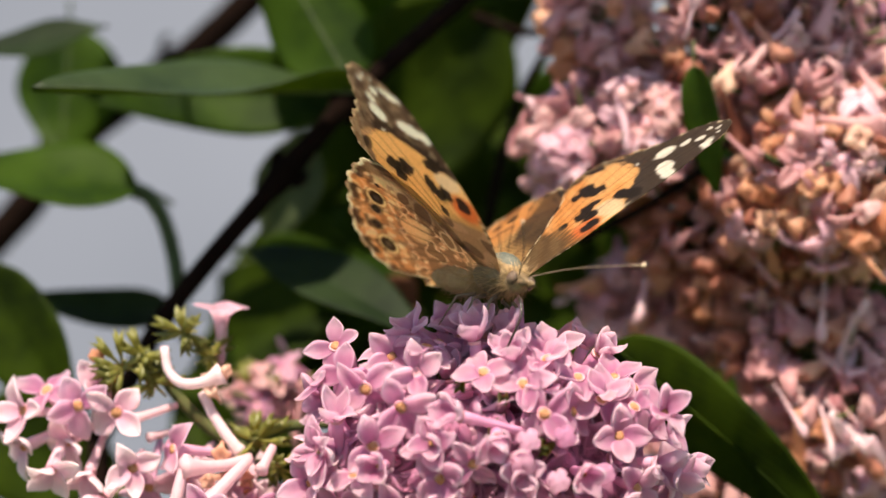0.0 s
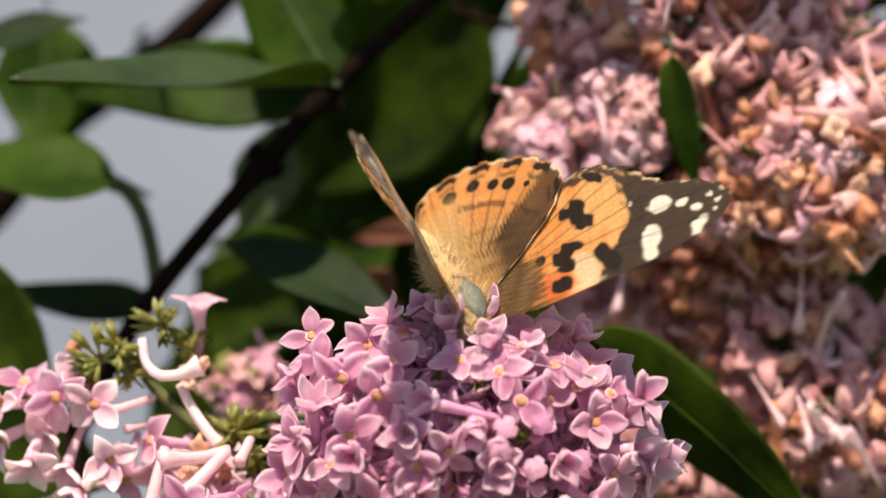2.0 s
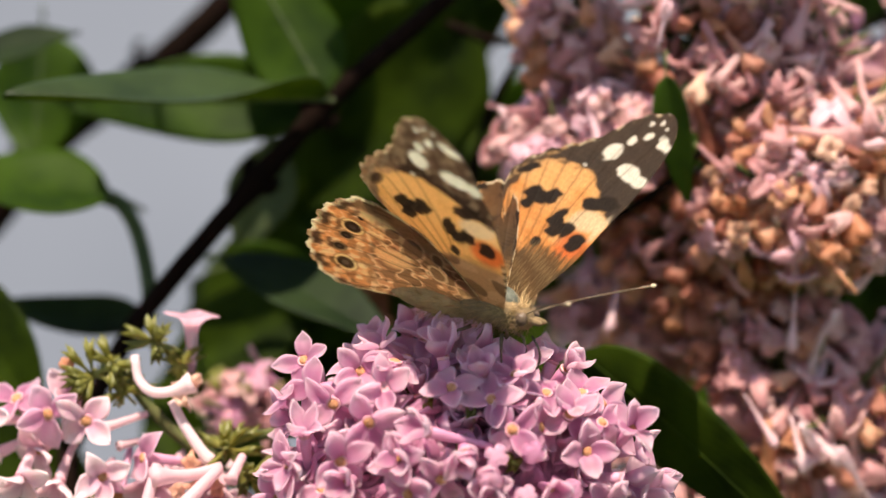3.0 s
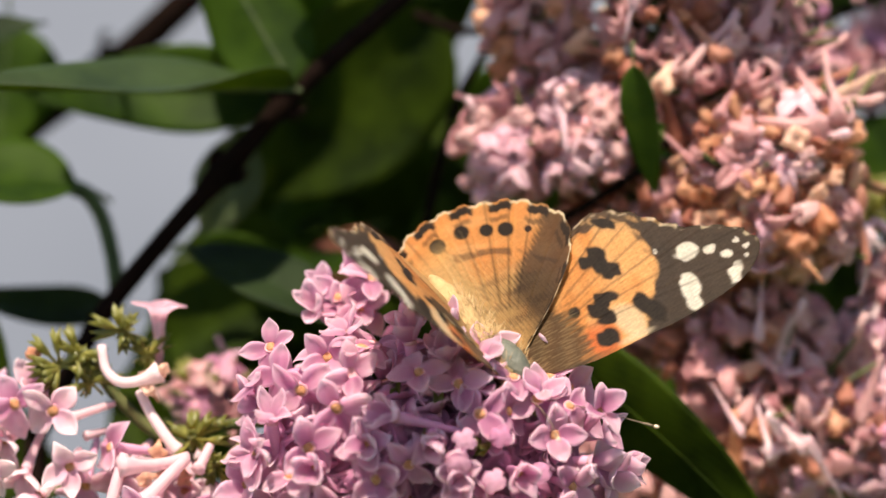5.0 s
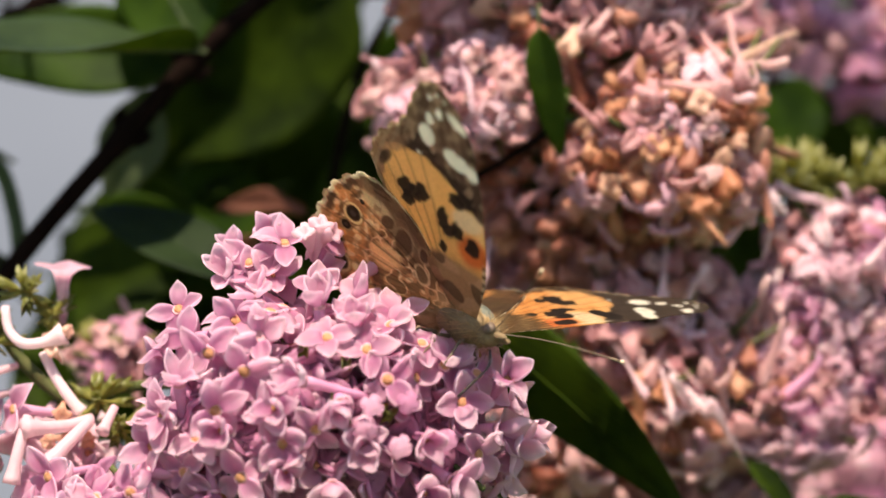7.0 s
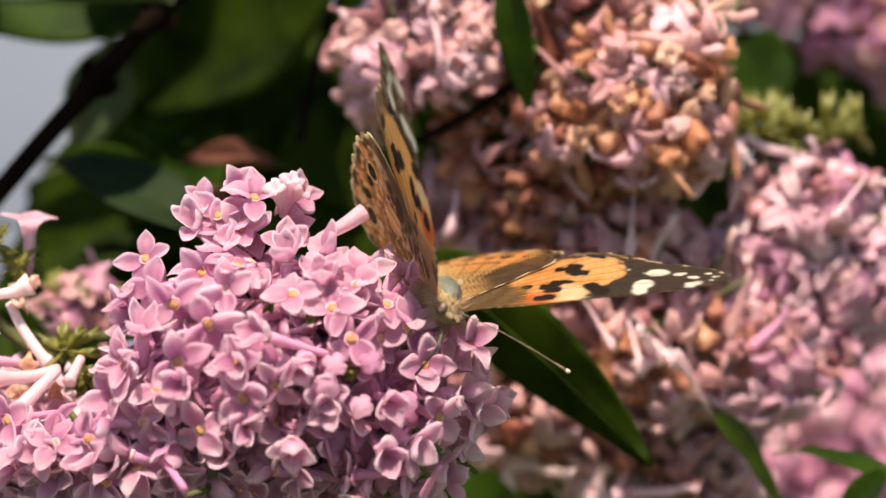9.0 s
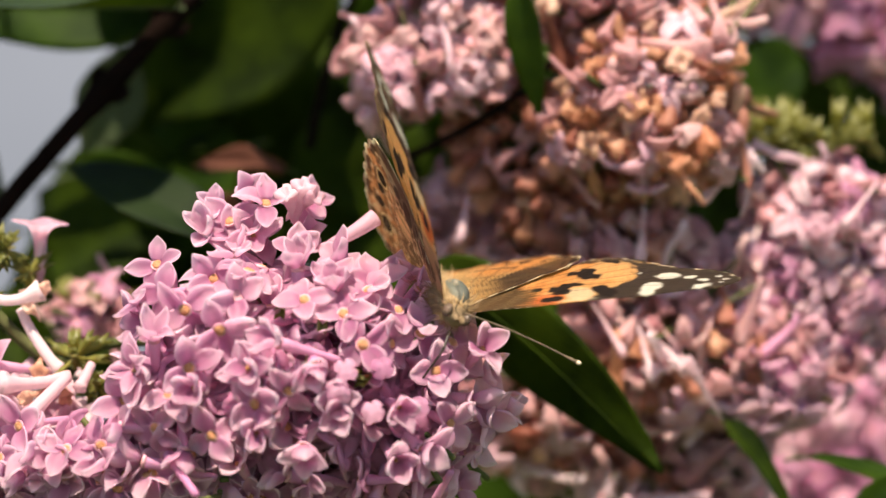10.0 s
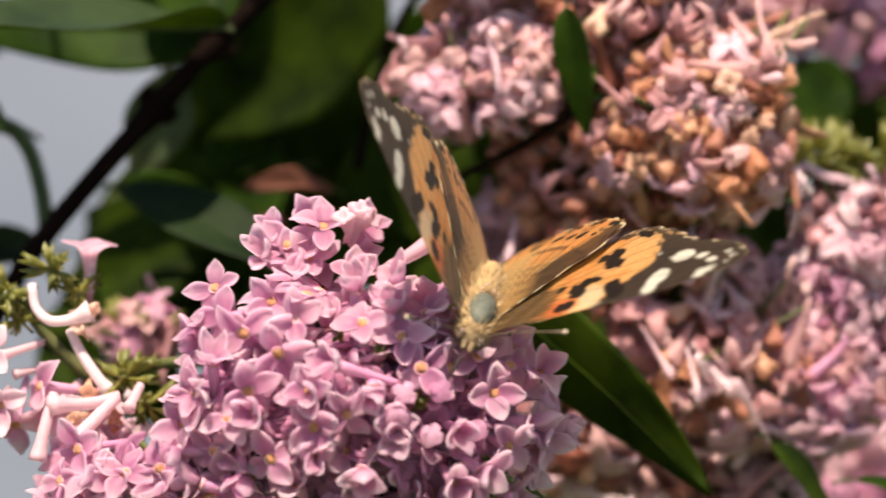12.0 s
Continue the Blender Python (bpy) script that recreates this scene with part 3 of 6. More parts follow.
def whole_floret(name, mat, tube_mat, length, droop, narrow=1.0, curl=0.0):
    """A floret as one mesh, for flower heads that stay out of the sharp zone; curl rolls its lobes back on the tube."""
    parts = []
    for i in range(4):
        rec = (0.4, 1.2, 0.8, 1.7)[i] + droop
        turn_back = curl * (1.0, 0.75, 1.15, 0.6)[i]

        def fn(u, v, rec=rec, turn_back=turn_back):
            q = 2 * v - 1
            w = 0.0013 * narrow * (0.42 + 0.58 * math.sin(math.pi * min(1, 0.15 + 0.75 * u))) * (1 - u ** 5 * 0.93)
            a = turn_back * u
            reach = 0.0032 * (math.sin(a) / turn_back if turn_back > 0.05 else u)
            fall = 0.0032 * ((1 - math.cos(a)) / turn_back if turn_back > 0.05 else 0.0)
            return (0.0006 + reach, w * q, (0.3 * u - rec * u * u + 0.5 * q * q) * 0.001 - fall)
        v, f, _ = sheet(fn, 5, 4, 0.00042)
        turn = Matrix.Rotation(math.pi / 2 * i + 0.1 * droop, 4, "Z")
        parts.append(([turn @ p for p in v], f, 0))
    v, f = tube([(0.0006 * math.sin(k * 0.9 + droop), 0, -length * k / 5) for k in range(6)], [0.00098, 0.0008, 0.00066, 0.00058, 0.00054, 0.0005], 7)
    parts.append((v, f, 1))
    v, f = lathe([(0.0008, -0.0002), (0.0008, 0.0001), (0.0004, 0.0003)], 7)
    parts.append((v, f, 2))
    v, f, idx = join(parts)
    for p in v:
        q = p * 260 + Vector((droop * 9, length * 900, curl * 5))
        p += Vector((noise.noise(q), noise.noise(q + Vector((7, 0, 0))), noise.noise(q + Vector((0, 7, 0))))) * 0.0007
    return mesh(name, v, f, [MAT[mat], MAT[tube_mat], MAT["eye"]], idx)


def shrunk_floret(name, mat, seed, wide=1.0):
    """A withered floret: a hanging tube with a crumpled, half closed mouth of shrivelled lobes."""
    prof = [(0.0004, -0.0085), (0.0005, -0.0060), (0.0007, -0.0036), (0.00095, -0.0018), (0.0013, -0.0006), (0.0015, 0.0002), (0.0015, 0.0009), (0.0012, 0.0016), (0.0008, 0.0014), (0.0003, 0.0004)]
    v, f = lathe(prof, 18)
    for p in v:
        a = math.atan2(p.y, p.x)
        lobes = 1 + (0.20 * math.sin(4 * a + seed) + 0.08 * math.sin(7 * a + seed * 2.3)) * max(0.0, min(1.0, (p.z + 0.0022) * 400))
        n, o = noise.noise(p * 420 + Vector((len(name), seed * 3.1, 0))), 0.5 * noise.noise(p * 1300 + Vector((seed, 3, 0)))
        p.x, p.y = p.x * wide * lobes * (1 + 0.45 * n) + 0.0004 * o + 0.12 * abs(p.z) * n, p.y * wide * lobes * (1 - 0.45 * n)
        p.z += 0.0010 * n + 0.0006 * o + 0.0008 * (lobes - 1)
    return mesh(name, v, f, [MAT[mat]])


WHOLE = {
    "fresh": [whole_floret("floret", "petal", "tube", 0.009, d) for d in (0.0, 0.6, 1.4)],
    "back": [whole_floret("floret", "back", "back", 0.011, d, n, c) for d, n, c in ((0.3, 0.85, 0.0), (0.6, 0.75, 1.2), (0.9, 0.7, 2.0), (0.2, 0.65, 2.7), (1.6, 0.8, 0.6))],
    "pale": [whole_floret("floret", "pale", "pale", 0.010, d, 0.85, c) for d, c in ((0.0, 0.5), (0.9, 0.0), (0.4, 1.8))],
    "wither": [shrunk_floret("floret", "wither", k, w) for k, w in ((0, 1.0), (1, 0.8), (2, 1.15), (3, 0.9), (4, 0.7), (5, 1.05))],
    "faded": [shrunk_floret("floret", "back", k, w) for k, w in ((6, 0.8), (7, 1.0), (8, 0.7))],
    "shadebrown": [shrunk_floret("floret", "shadebrown", k, w) for k, w in ((10, 0.9), (11, 1.1), (12, 0.75))],
    "tube": [shrunk_floret("floret", "wan", k, w) for k, w in ((13, 0.62), (14, 0.55))],
    "papery": [shrunk_floret("withered_floret", "pale", 9)],
}


def calyx_mesh(name):
    """A small green cup with four teeth on a short stalk."""
    v, f = lathe([(0.00022, -0.0042), (0.00026, -0.0016), (0.00055, -0.0008), (0.00072, 0.0004), (0.00074, 0.0011), (0.0004, 0.0005)], 8)
    for i, p in enumerate(v):
        if p.z > 0.0009 and i % 2:
            p.z += 0.0015
            p.x, p.y = p.x * 1.35, p.y * 1.35
    return mesh(name, [p * 0.85 for p in v], f, [MAT["calyx"]], uvs=[(0.3, 0.4)] * len(v))


CALYX = calyx_mesh("calyx")

# ---- the flower head that the butterfly feeds on ----
panicle = tagged(new("lilac_panicle"), "pinkish purple lilac flower head in full bloom, sunlit from above", "flower", "lilac flower heads")
PIVOT = Vector((0, 300, -20))
LUMPS = [((3.0, 307, -29.0), (23.5, 15.0, 18.0)), ((-15.0, 308, -40.0), (19.0, 13.0, 15.0))]


def front_of(x, z):
    """How near the flower head's surface comes at (x, z), in millimetres."""
    best = 309.0
    for (cx, cy, cz), (rx, ry, rz) in LUMPS:
        k = 1 - ((x - cx) / rx) ** 2 - ((z - cz) / rz) ** 2
        if k > 0:
            best = min(best, cy - ry * math.sqrt(k))
    return best


def under(x, z):
    """How far the head's lower part draws back below its sunlit shelf."""
    return 0.6 * max(0.0, -30 - 0.7 * max(0.0, x - 4) - z)


def local(x, y, z):
    return (Vector((x, y, z)) - PIVOT) * 0.001


# across, up, turn, tilt, spin
UPPER = [(-14.6, -13.2, -20, 30, 10), (-7.5, -14.2, 2, 12, 40), (-4.5, -15.9, 8, 2, 20), (-10.6, -17.9, -8, -12, 50), (-6.3, -19.8, 0, -22, 30),
         (-13.2, -16.6, -35, 15, 0), (-9.6, -24.4, 0, 0, 35), (-15.9, -25.8, -35, 0, 15), (3.4, -15.9, -15, 30, 25), (6.7, -14.2, 10, 42, 45),
         (11.7, -13.2, 12, 45, 15), (10.5, -20.6, 2, 2, 45), (8.1, -17.2, -5, 25, 10), (17.4, -19.1, 18, 28, 30), (19.4, -23.4, 14, 8, 10),
         (22.7, -21.2, 45, 12, 50), (21.7, -18.2, 50, 32, 20), (14.7, -16.6, 10, 50, 0), (2.1, -26.2, -3, -5, 40)]
LOWER = [(-2.3, -24.2, -28, 8, 20), (-1.6, -28.0, -5, -12, 45), (7.1, -27.2, 12, 10, 10), (15.0, -27.6, 15, -5, 35), (24.0, -26.9, 55, 0, 20),
         (25.4, -23.9, 62, 12, 45), (26.2, -31.1, 68, -12, 15), (21.4, -29.5, 30, -8, 40), (-2.6, -24.0, -10, 10, 10), (-8.8, -26.6, -25, 0, 45),
         (8.0, -28.5, 0, -5, 25), (4.2, -33.0, -5, -20, 0), (-1.2, -31.3, -10, -18, 40), (15.0, -33.8, 15, -15, 20), (-6.5, -32.2, -18, -10, 30),
         (-15.8, -25.0, -40, 10, 20), (-13.2, -31.9, -25, -5, 45), (-25.5, -36.4, -15, 10, 10), (-19.6, -34.5, -10, -10, 35)]
TOP = [(-5.4, -9.3, -10, 48, 20), (-6.1, -7.4, -20, 40, 40), (-1.8, -5.0, 5, 55, 0), (-3.4, -9.0, 0, 20, 30), (-8.4, -9.0, -35, 35, 10)]
SPRUNG = [(3.4, -4.7, 20, 45, 0), (-2.4, -9.3, 10, 35, 30), (2.9, -9.0, 25, 30, 10), (-4.0, -4.7, 0, 50, 40), (-7.9, -6.3, -20, 50, 15)]
BEHIND = [(2.2, -10.7, 20, 50, 10), (17.4, -14.2, 45, 40, 20), (8.1, -13.0, 10, 45, 40)]
SHOULDER = [(24.8, -20.8, 25, 35, 20), (18.0, -18.9, 0, 55, 10), (21.3, -20.1, 30, 40, 30), (7.2, -14.8, -20, 45, 20), (10.4, -18.0, -5, 40, 45)]
rnd = random.Random(4)
taken = []
roots = []
# an opening beside the head where the next spray's calyxes show
GAP_X, GAP_HIGH, GAP_LOW = -17.6, -16.1, -33.5


def add_floret(x, z, yaw, pitch, spin, y=None, parent=None, scale=1.0, **kw):
    y = front_of(x, z) - 0.5 + under(x, z) if y is None else y
    m = aim(local(x, y, z), yaw, pitch, spin)
    taken.append((x, y, z))
    roots.append(m @ Vector((0, 0, -0.0095)))
    return floret(parent or panicle, m, rnd, size=scale * rnd.uniform(0.79, 0.93), **kw)


for n, (x, z, yaw, pitch, spin) in enumerate(UPPER):
    add_floret(x, z, yaw, pitch, spin, hole=n == 2, open_=rnd.choice((0, 5, 10)))
for x, z, yaw, pitch, spin in LOWER:
    add_floret(x, z, yaw, pitch, spin)
top_sprig = child("top_sprig", None, panicle)
for x, z, yaw, pitch, spin in TOP:
    add_floret(x, z, yaw, pitch, spin, y=308.0, parent=top_sprig)
for x, z, yaw, pitch, spin in SHOULDER:
    add_floret(x, z, yaw, pitch, spin, y=298.5)
for x, z, yaw, pitch, spin in SPRUNG:
    add_floret(x, z, yaw, pitch, spin, y=312.0, parent=top_sprig, scale=0.95)
for x, z, yaw, pitch, spin in BEHIND:
    add_floret(x, z, yaw, pitch, spin, y=306.0)
# withered stars at the sprig's top and a long tube beside it
for x, z, yaw, pitch, spin in ((2.6, -2.9, 10, 60, 0), (0.8, -3.9, -20, 40, 30), (4.0, -3.8, 40, 30, 10)):
    m = aim(local(x, 308.0, z), yaw, pitch, spin)
    child("withered_floret", WHOLE["papery"][0], top_sprig, m @ Matrix.Diagonal((0.8, 0.8, 0.7, 1)), "crumpled papery withered floret")
(xa, za), (xb, zb) = (6.3, -9.5), (11.8, -5.9)
side_tube = spline([local(xa, 309, za), local((xa + xb) / 2, 310, (za + zb) / 2 - 0.2), local(xb, 311, zb)], 10)
child("floret_tube", mesh("floret_tube", *tube(side_tube, [0.0006 + 0.00006 * k for k in range(10)], 9), [MAT["pale"]]), top_sprig, label="long pale lilac tube")
# a floret seen from the side, its tube to the right
x, z = (0.7, -20.7)
add_floret(x, z, -72, 14, 20, y=front_of(x, z) - 1.5, curl=1)
# closed buds
for x, z, yaw, pitch, s in [(8.7, -23.6, -5, 10, 1), (12.7, -23.2, 12, 5, 0.95), (12.0, -28.4, 5, 20, 0.95), (7.9, -26.5, -8, 28, 1.1), (17.0, -27.6, 30, 5, 0.9)]:
    child("bud", BUD, panicle, aim(local(x, front_of(x, z) - 1.0, z), yaw, pitch, 20) @ Matrix.Diagonal((s, s, s, 1)), "closed round lilac bud")
    taken.append((x, front_of(x, z) - 1.0, z))
# the rest of the head
count = 0
for k in range(9000):
    (cx, cy, cz), (rx, ry, rz) = LUMPS[k % 2]
    d = Vector((rnd.gauss(0, 1), rnd.gauss(-0.5, 1), rnd.gauss(0, 1))).normalized()
    depth = rnd.choice((1.04, 0.95, 0.78))
    p = Vector((cx + d.x * rx * depth, cy + d.y * ry * depth, cz + d.z * rz * depth))
    if any((p.x - a) ** 2 + (p.y - b) ** 2 + (p.z - c) ** 2 < (12.5 if depth > 0.9 else 10) for a, b, c in taken):
        continue
    if any(i != k % 2 and sum(((p[j] - c[j]) / (r[j] * 0.8)) ** 2 for j in range(3)) < 1 for i, (c, r) in enumerate(LUMPS)):
        continue
    if p.z > -9 or (p.x < GAP_X and GAP_LOW < p.z < GAP_HIGH):
        continue
    n = Vector((d.x / rx, d.y / ry, d.z / rz)).normalized()
    n = (n + Vector((rnd.gauss(0, 0.75), rnd.gauss(0, 0.5), rnd.gauss(rnd.choice((0.0, 0.9)), 0.6)))).normalized()
    yaw = math.degrees(math.atan2(n.x, -n.y))
    pitch = math.degrees(math.asin(max(-1, min(1, n.z))))
    if p.z < -29:
        pitch -= 12
    add_floret(p.x, p.z, yaw, pitch, rnd.uniform(0, 90), y=p.y + under(p.x, p.z))
    count += 1
    if count >= 430:
        break
# florets deeper in the head, seen only through the gaps
base_mesh = WHOLE["fresh"][0]
bv = [v.co.copy() for v in base_mesh.vertices]
bf = [tuple(p.vertices) for p in base_mesh.polygons]
parts = []
for k in range(320):
    (cx, cy, cz), (rx, ry, rz) = LUMPS[k % 2]
    d = Vector((rnd.gauss(0, 1), rnd.gauss(-0.8, 1), rnd.gauss(0, 1))).normalized()
    dep = rnd.uniform(0.62, 0.84)
    n = (d + Vector((rnd.gauss(0, 0.4), rnd.gauss(0, 0.4), rnd.gauss(0.2, 0.4)))).normalized()
    m = n.to_track_quat("Z", "Y").to_matrix().to_4x4() @ pose(0, 0, 0, 0, 0, rnd.uniform(0, 90))
    if cx + d.x * rx * dep < GAP_X + 3 and GAP_LOW < cz + d.z * rz * dep < GAP_HIGH:
        continue
    m.translation = local(cx + d.x * rx * dep, cy + d.y * ry * dep + under(cx + d.x * rx * dep, cz + d.z * rz * dep), cz + d.z * rz * dep)
    parts.append(([m @ p for p in bv], bf, 0))
tagged(child("inner_bloom", mesh("inner_bloom", *join(parts)[:2], [MAT["petal"]]), panicle), kind="stuff")
# stalks: a rachis and a branchlet to each floret
axis = spline([local(-22, 316, -62), local(-10, 312, -46), local(2, 308, -33), local(12, 306, -24)], 24)
parts = [(*tube(axis, [0.0011 - 0.0006 * i / 23 for i in range(24)], 8), 0)]
child("rachis", mesh("rachis", *join(parts)[:2], [MAT["stem"]]), panicle, label="green flower stalk")
parts = []
for r in roots:
    a = min(axis, key=lambda q: (q - r).length)
    mid = a.lerp(r, 0.55) + Vector((0, 0, -0.001))
    parts.append((*tube([a, mid, r], [0.0004, 0.00035, 0.0004], 5), 0))
tagged(child("stalkwork", mesh("stalkwork", *join(parts)[:2], [MAT["stem"]]), panicle, label="thin green branchlets"), kind="stuff")
for x, z in [(5.7, -19.6), (4.4, -23.2), (11.1, -24.6), (0.7, -17.1), (10.1, -23.9)]:
    child("calyx", CALYX, panicle, aim(local(x, front_of(x, z) + 2, z), rnd.uniform(-30, 30), rnd.uniform(-20, 60), 0))

# ---- other flower heads ----


def head_of(name, label, lumps, count, mix, seed, spacing=3.6, face=-0.5, calyx=0, size=1.0, hang=0.0):
    """A flower head of whole florets over ellipsoids of (middle, radii), with its stalk."""
    rn = random.Random(seed)
    root = tagged(new(name), label, "flower", "lilac flower heads")
    mid = Vector((sum(l[0][0] for l in lumps), sum(l[0][1] for l in lumps), sum(l[0][2] for l in lumps))) / len(lumps)
    root.location = place(mid)
    got, roots = [], []
    kinds = [k for k, n in mix.items() for _ in range(n)]
    weights = [l[1][0] * l[1][2] for l in lumps]
    for k in range(count * 40):
        c, r = rn.choices(lumps, weights)[0]
        d = Vector((rn.gauss(0, 1), rn.gauss(face, 1), rn.gauss(0, 1))).normalized()
        s = rn.choice((1.0, 1.0, 0.8))
        p = Vector((c[0] + d.x * r[0] * s, c[1] + d.y * r[1] * s, c[2] + d.z * r[2] * s))
        if any((p - q).length < spacing for q in got):
            continue
        got.append(p)
        kind = rn.choice(kinds)
        n = (Vector((d.x / r[0], d.y / r[1], d.z / r[2])).normalized() + Vector((rn.gauss(0, 0.7), rn.gauss(0, 0.55), rn.gauss(-0.05 - hang, 0.7)))).normalized()
        m = n.to_track_quat("Z", "Y").to_matrix().to_4x4() @ pose(0, 0, 0, 0, 0, rn.uniform(0, 90))
        m.translation = (p - mid) * 0.001
        sc = size * rn.uniform(0.85, 1.15)
        child("floret", rn.choice(WHOLE[kind]), root, m @ Matrix.Diagonal((sc, sc, sc, 1)))
        roots.append(m @ Vector((0, 0, -0.008)))
        if len(got) >= count:
            break
    for k in range(calyx):
        c, r = rn.choice(lumps)
        d = Vector((rn.gauss(0, 1), rn.gauss(-0.6, 1), rn.gauss(0.6, 1))).normalized()
        p = Vector((c[0] + d.x * r[0] * 0.85, c[1] + d.y * r[1] * 0.85, c[2] + d.z * r[2] * 0.85))
        m = d.to_track_quat("Z", "Y").to_matrix().to_4x4()
        m.translation = (p - mid) * 0.001
        child("calyx", CALYX, root, m @ Matrix.Diagonal((1.3, 1.3, 1.3, 1)))
    parts = []
    cs = sorted((Vector(l[0]) for l in lumps), key=lambda v: v.z)
    low = cs[0] + Vector((2, 8, -lumps[0][1][2] * 1.1))
    ax = spline([(v - mid) * 0.001 for v in [low, *cs]], 20) if len(cs) > 1 else spline([(low - mid) * 0.001, (cs[0] - mid) * 0.001], 20)
    child("rachis", mesh("rachis", *tube(ax, [0.001] * 20, 7), [MAT["stem"]]), root, label="green brown flower stalk")
    for r in roots:
        a = min(ax, key=lambda q: (q - r).length)
        parts.append((*tube([a, a.lerp(r, 0.5) + Vector((0, 0, -0.0008)), r], [0.00035] * 3, 4), 0))
    tagged(child("stalkwork", mesh("stalkwork", *join(parts)[:2], [MAT["stem"]]), root), kind="stuff")
    return root


heads = {}
heads["a"] = head_of("lilac_panicle", "faded pink lilac flower head, brown at its tip", [((20.2, 352.0, 30.0), (7.5, 6, 9)), ((24.8, 352.0, 24.0), (6, 6, 7))], 80, {"back": 3, "wither": 3, "faded": 3}, 11, spacing=3.0, size=0.95, hang=0.7)
heads["b"] = head_of("lilac_panicle", "soft pink lilac flower head in the sun", [((25.6, 345.0, 14.8), (7.5, 6, 7.5)), ((16.6, 349.0, 13.4), (8, 6, 8))], 110, {"back": 2, "pale": 3, "faded": 2}, 12, spacing=3.0, size=0.9)
heads["c"] = head_of("lilac_panicle", "large drooping pink lilac flower head, partly withered",
        [((37.7, 345.0, 28.8), (9, 7, 10)), ((44.4, 343.0, 20.9), (10, 8, 9)), ((50.0, 346.0, 28.0), (7, 6, 8))], 150, {"back": 5, "faded": 3, "wither": 2, "shadebrown": 3}, 13, spacing=3.3, size=0.95, hang=0.9)
heads["d"] = head_of("lilac_panicle", "withering orange brown lilac flower head in the sun",
        [((48.5, 341.0, 11.5), (9, 8, 8)), ((55.5, 340.0, 11.5), (7.5, 7, 9)), ((54.0, 341.0, 3.0), (9.5, 8, 7)), ((44.0, 343.0, 4.5), (8, 7, 8))], 210, {"wither": 9, "faded": 2, "back": 2, "pale": 1, "shadebrown": 2}, 14, spacing=2.8, size=1.0, hang=0.5)
# this head's shade comes mostly from its darkened florets
heads["h"] = head_of("lilac_panicle", "withered brown lilac flower head in shade",
        [((34.5, 352.0, 2.4), (11, 7, 9)), ((42.7, 352.0, -4.6), (14, 7, 8))], 170, {"shadebrown": 8, "wither": 1, "back": 2}, 24, spacing=2.6, size=0.85, hang=0.6)
heads["e"] = head_of("lilac_panicle", "faded lilac flower head in half shade",
        [((32.2, 362.0, -9.7), (14, 7, 9)), ((50.1, 350.0, -15.7), (12, 7, 11)), ((56.0, 348.0, -26.5), (12, 8, 11)), ((35.7, 356.0, -32.7), (15, 7, 11)), ((43.4, 360.0, -39.7), (11, 7, 9)), ((57.6, 356.0, -44.2), (13, 7, 9))], 380, {"back": 5, "wither": 1, "faded": 3, "shadebrown": 3, "pale": 2}, 15, spacing=3.0, size=0.98, hang=0.3)
heads["f"] = head_of("lilac_panicle", "fresh pink lilac flower head with green tips",
        [((76.4, 350.0, -7.5), (10, 7, 8)), ((71.3, 352.0, -16.4), (10, 7, 9)), ((82.6, 352.0, -16.3), (9, 7, 10)), ((70.2, 350.0, -27.5), (12, 7, 10))], 250, {"back": 2, "pale": 5, "fresh": 2}, 16, spacing=3.0, calyx=10, size=1.0)
head_of("lilac_panicle", "pink lilac flower head at the top of the bush",
        [((74.0, 392.0, 27.0), (13, 6, 6)), ((90.0, 390.0, 24.5), (13, 7, 8.5)), ((99.0, 388.0, 17.0), (7, 6, 7))], 90, {"back": 2, "fresh": 2}, 17)
head_of("lilac_panicle", "bright pink lilac flower head low in the bush", [((94.5, 390.0, -43.1), (16, 8, 14)), ((87.4, 390.0, -51.1), (14, 8, 10))], 90, {"fresh": 2, "pale": 1}, 18)
# duller florets mixed in, so the cluster's shade is in its colours
head_of("lilac_panicle", "small shaded lilac flower cluster behind the stalk", [((-25.3, 352.0, -21.7), (6, 4, 4.5))], 34, {"fresh": 1, "back": 2, "faded": 1}, 19, spacing=2.8, calyx=5, size=0.85)
# single florets that stand out from the heads: throat and tail
for key, throat, tail in (("c", (31.7, 332.0, 31.8), (30.4, 333.0, 25.9)), ("c", (60.3, 338.0, 14.4), (53.4, 341.0, 13.5)), ("d", (50.3, 346.0, -12.4), (50.9, 346.0, -5.0)),
                          ("f", (65.5, 344.0, 0.0), (64.6, 346.0, -7.8)), ("f", (59.8, 345.0, -4.3), (66.1, 347.0, 1.6)), ("f", (78.6, 342.0, -7.7), (83.4, 344.0, -2.2)),
                          ("e", (51.4, 352.0, -12.4), (51.8, 352.0, -5.2)), ("e", (55.5, 344.0, -27.8), (50.3, 346.0, -21.3)), ("e", (57.2, 342.0, -28.4), (62.0, 344.0, -36.4)),
                          ("e", (51.5, 343.0, -28.5), (49.7, 345.0, -22.0)), ("b", (25.8, 352.0, -10.1), (27.1, 354.0, -3.8)),
                          ("e", (46.7, 340.0, -25.2), (43.2, 342.0, -19.2))):
    a, t = place(Vector(throat) * 0.985), place(Vector(tail) * 0.985)
    m = (a - t).to_track_quat("Z", "Y").to_matrix().to_4x4()
    m.translation = a - heads[key].location
    s = (a - t).length / 0.010
    child("floret", WHOLE["tube"][int(s * 50) % 2], heads[key], m @ Matrix.Diagonal((0.78, 0.78, s * 1.1, 1)), "pale long tubed floret")
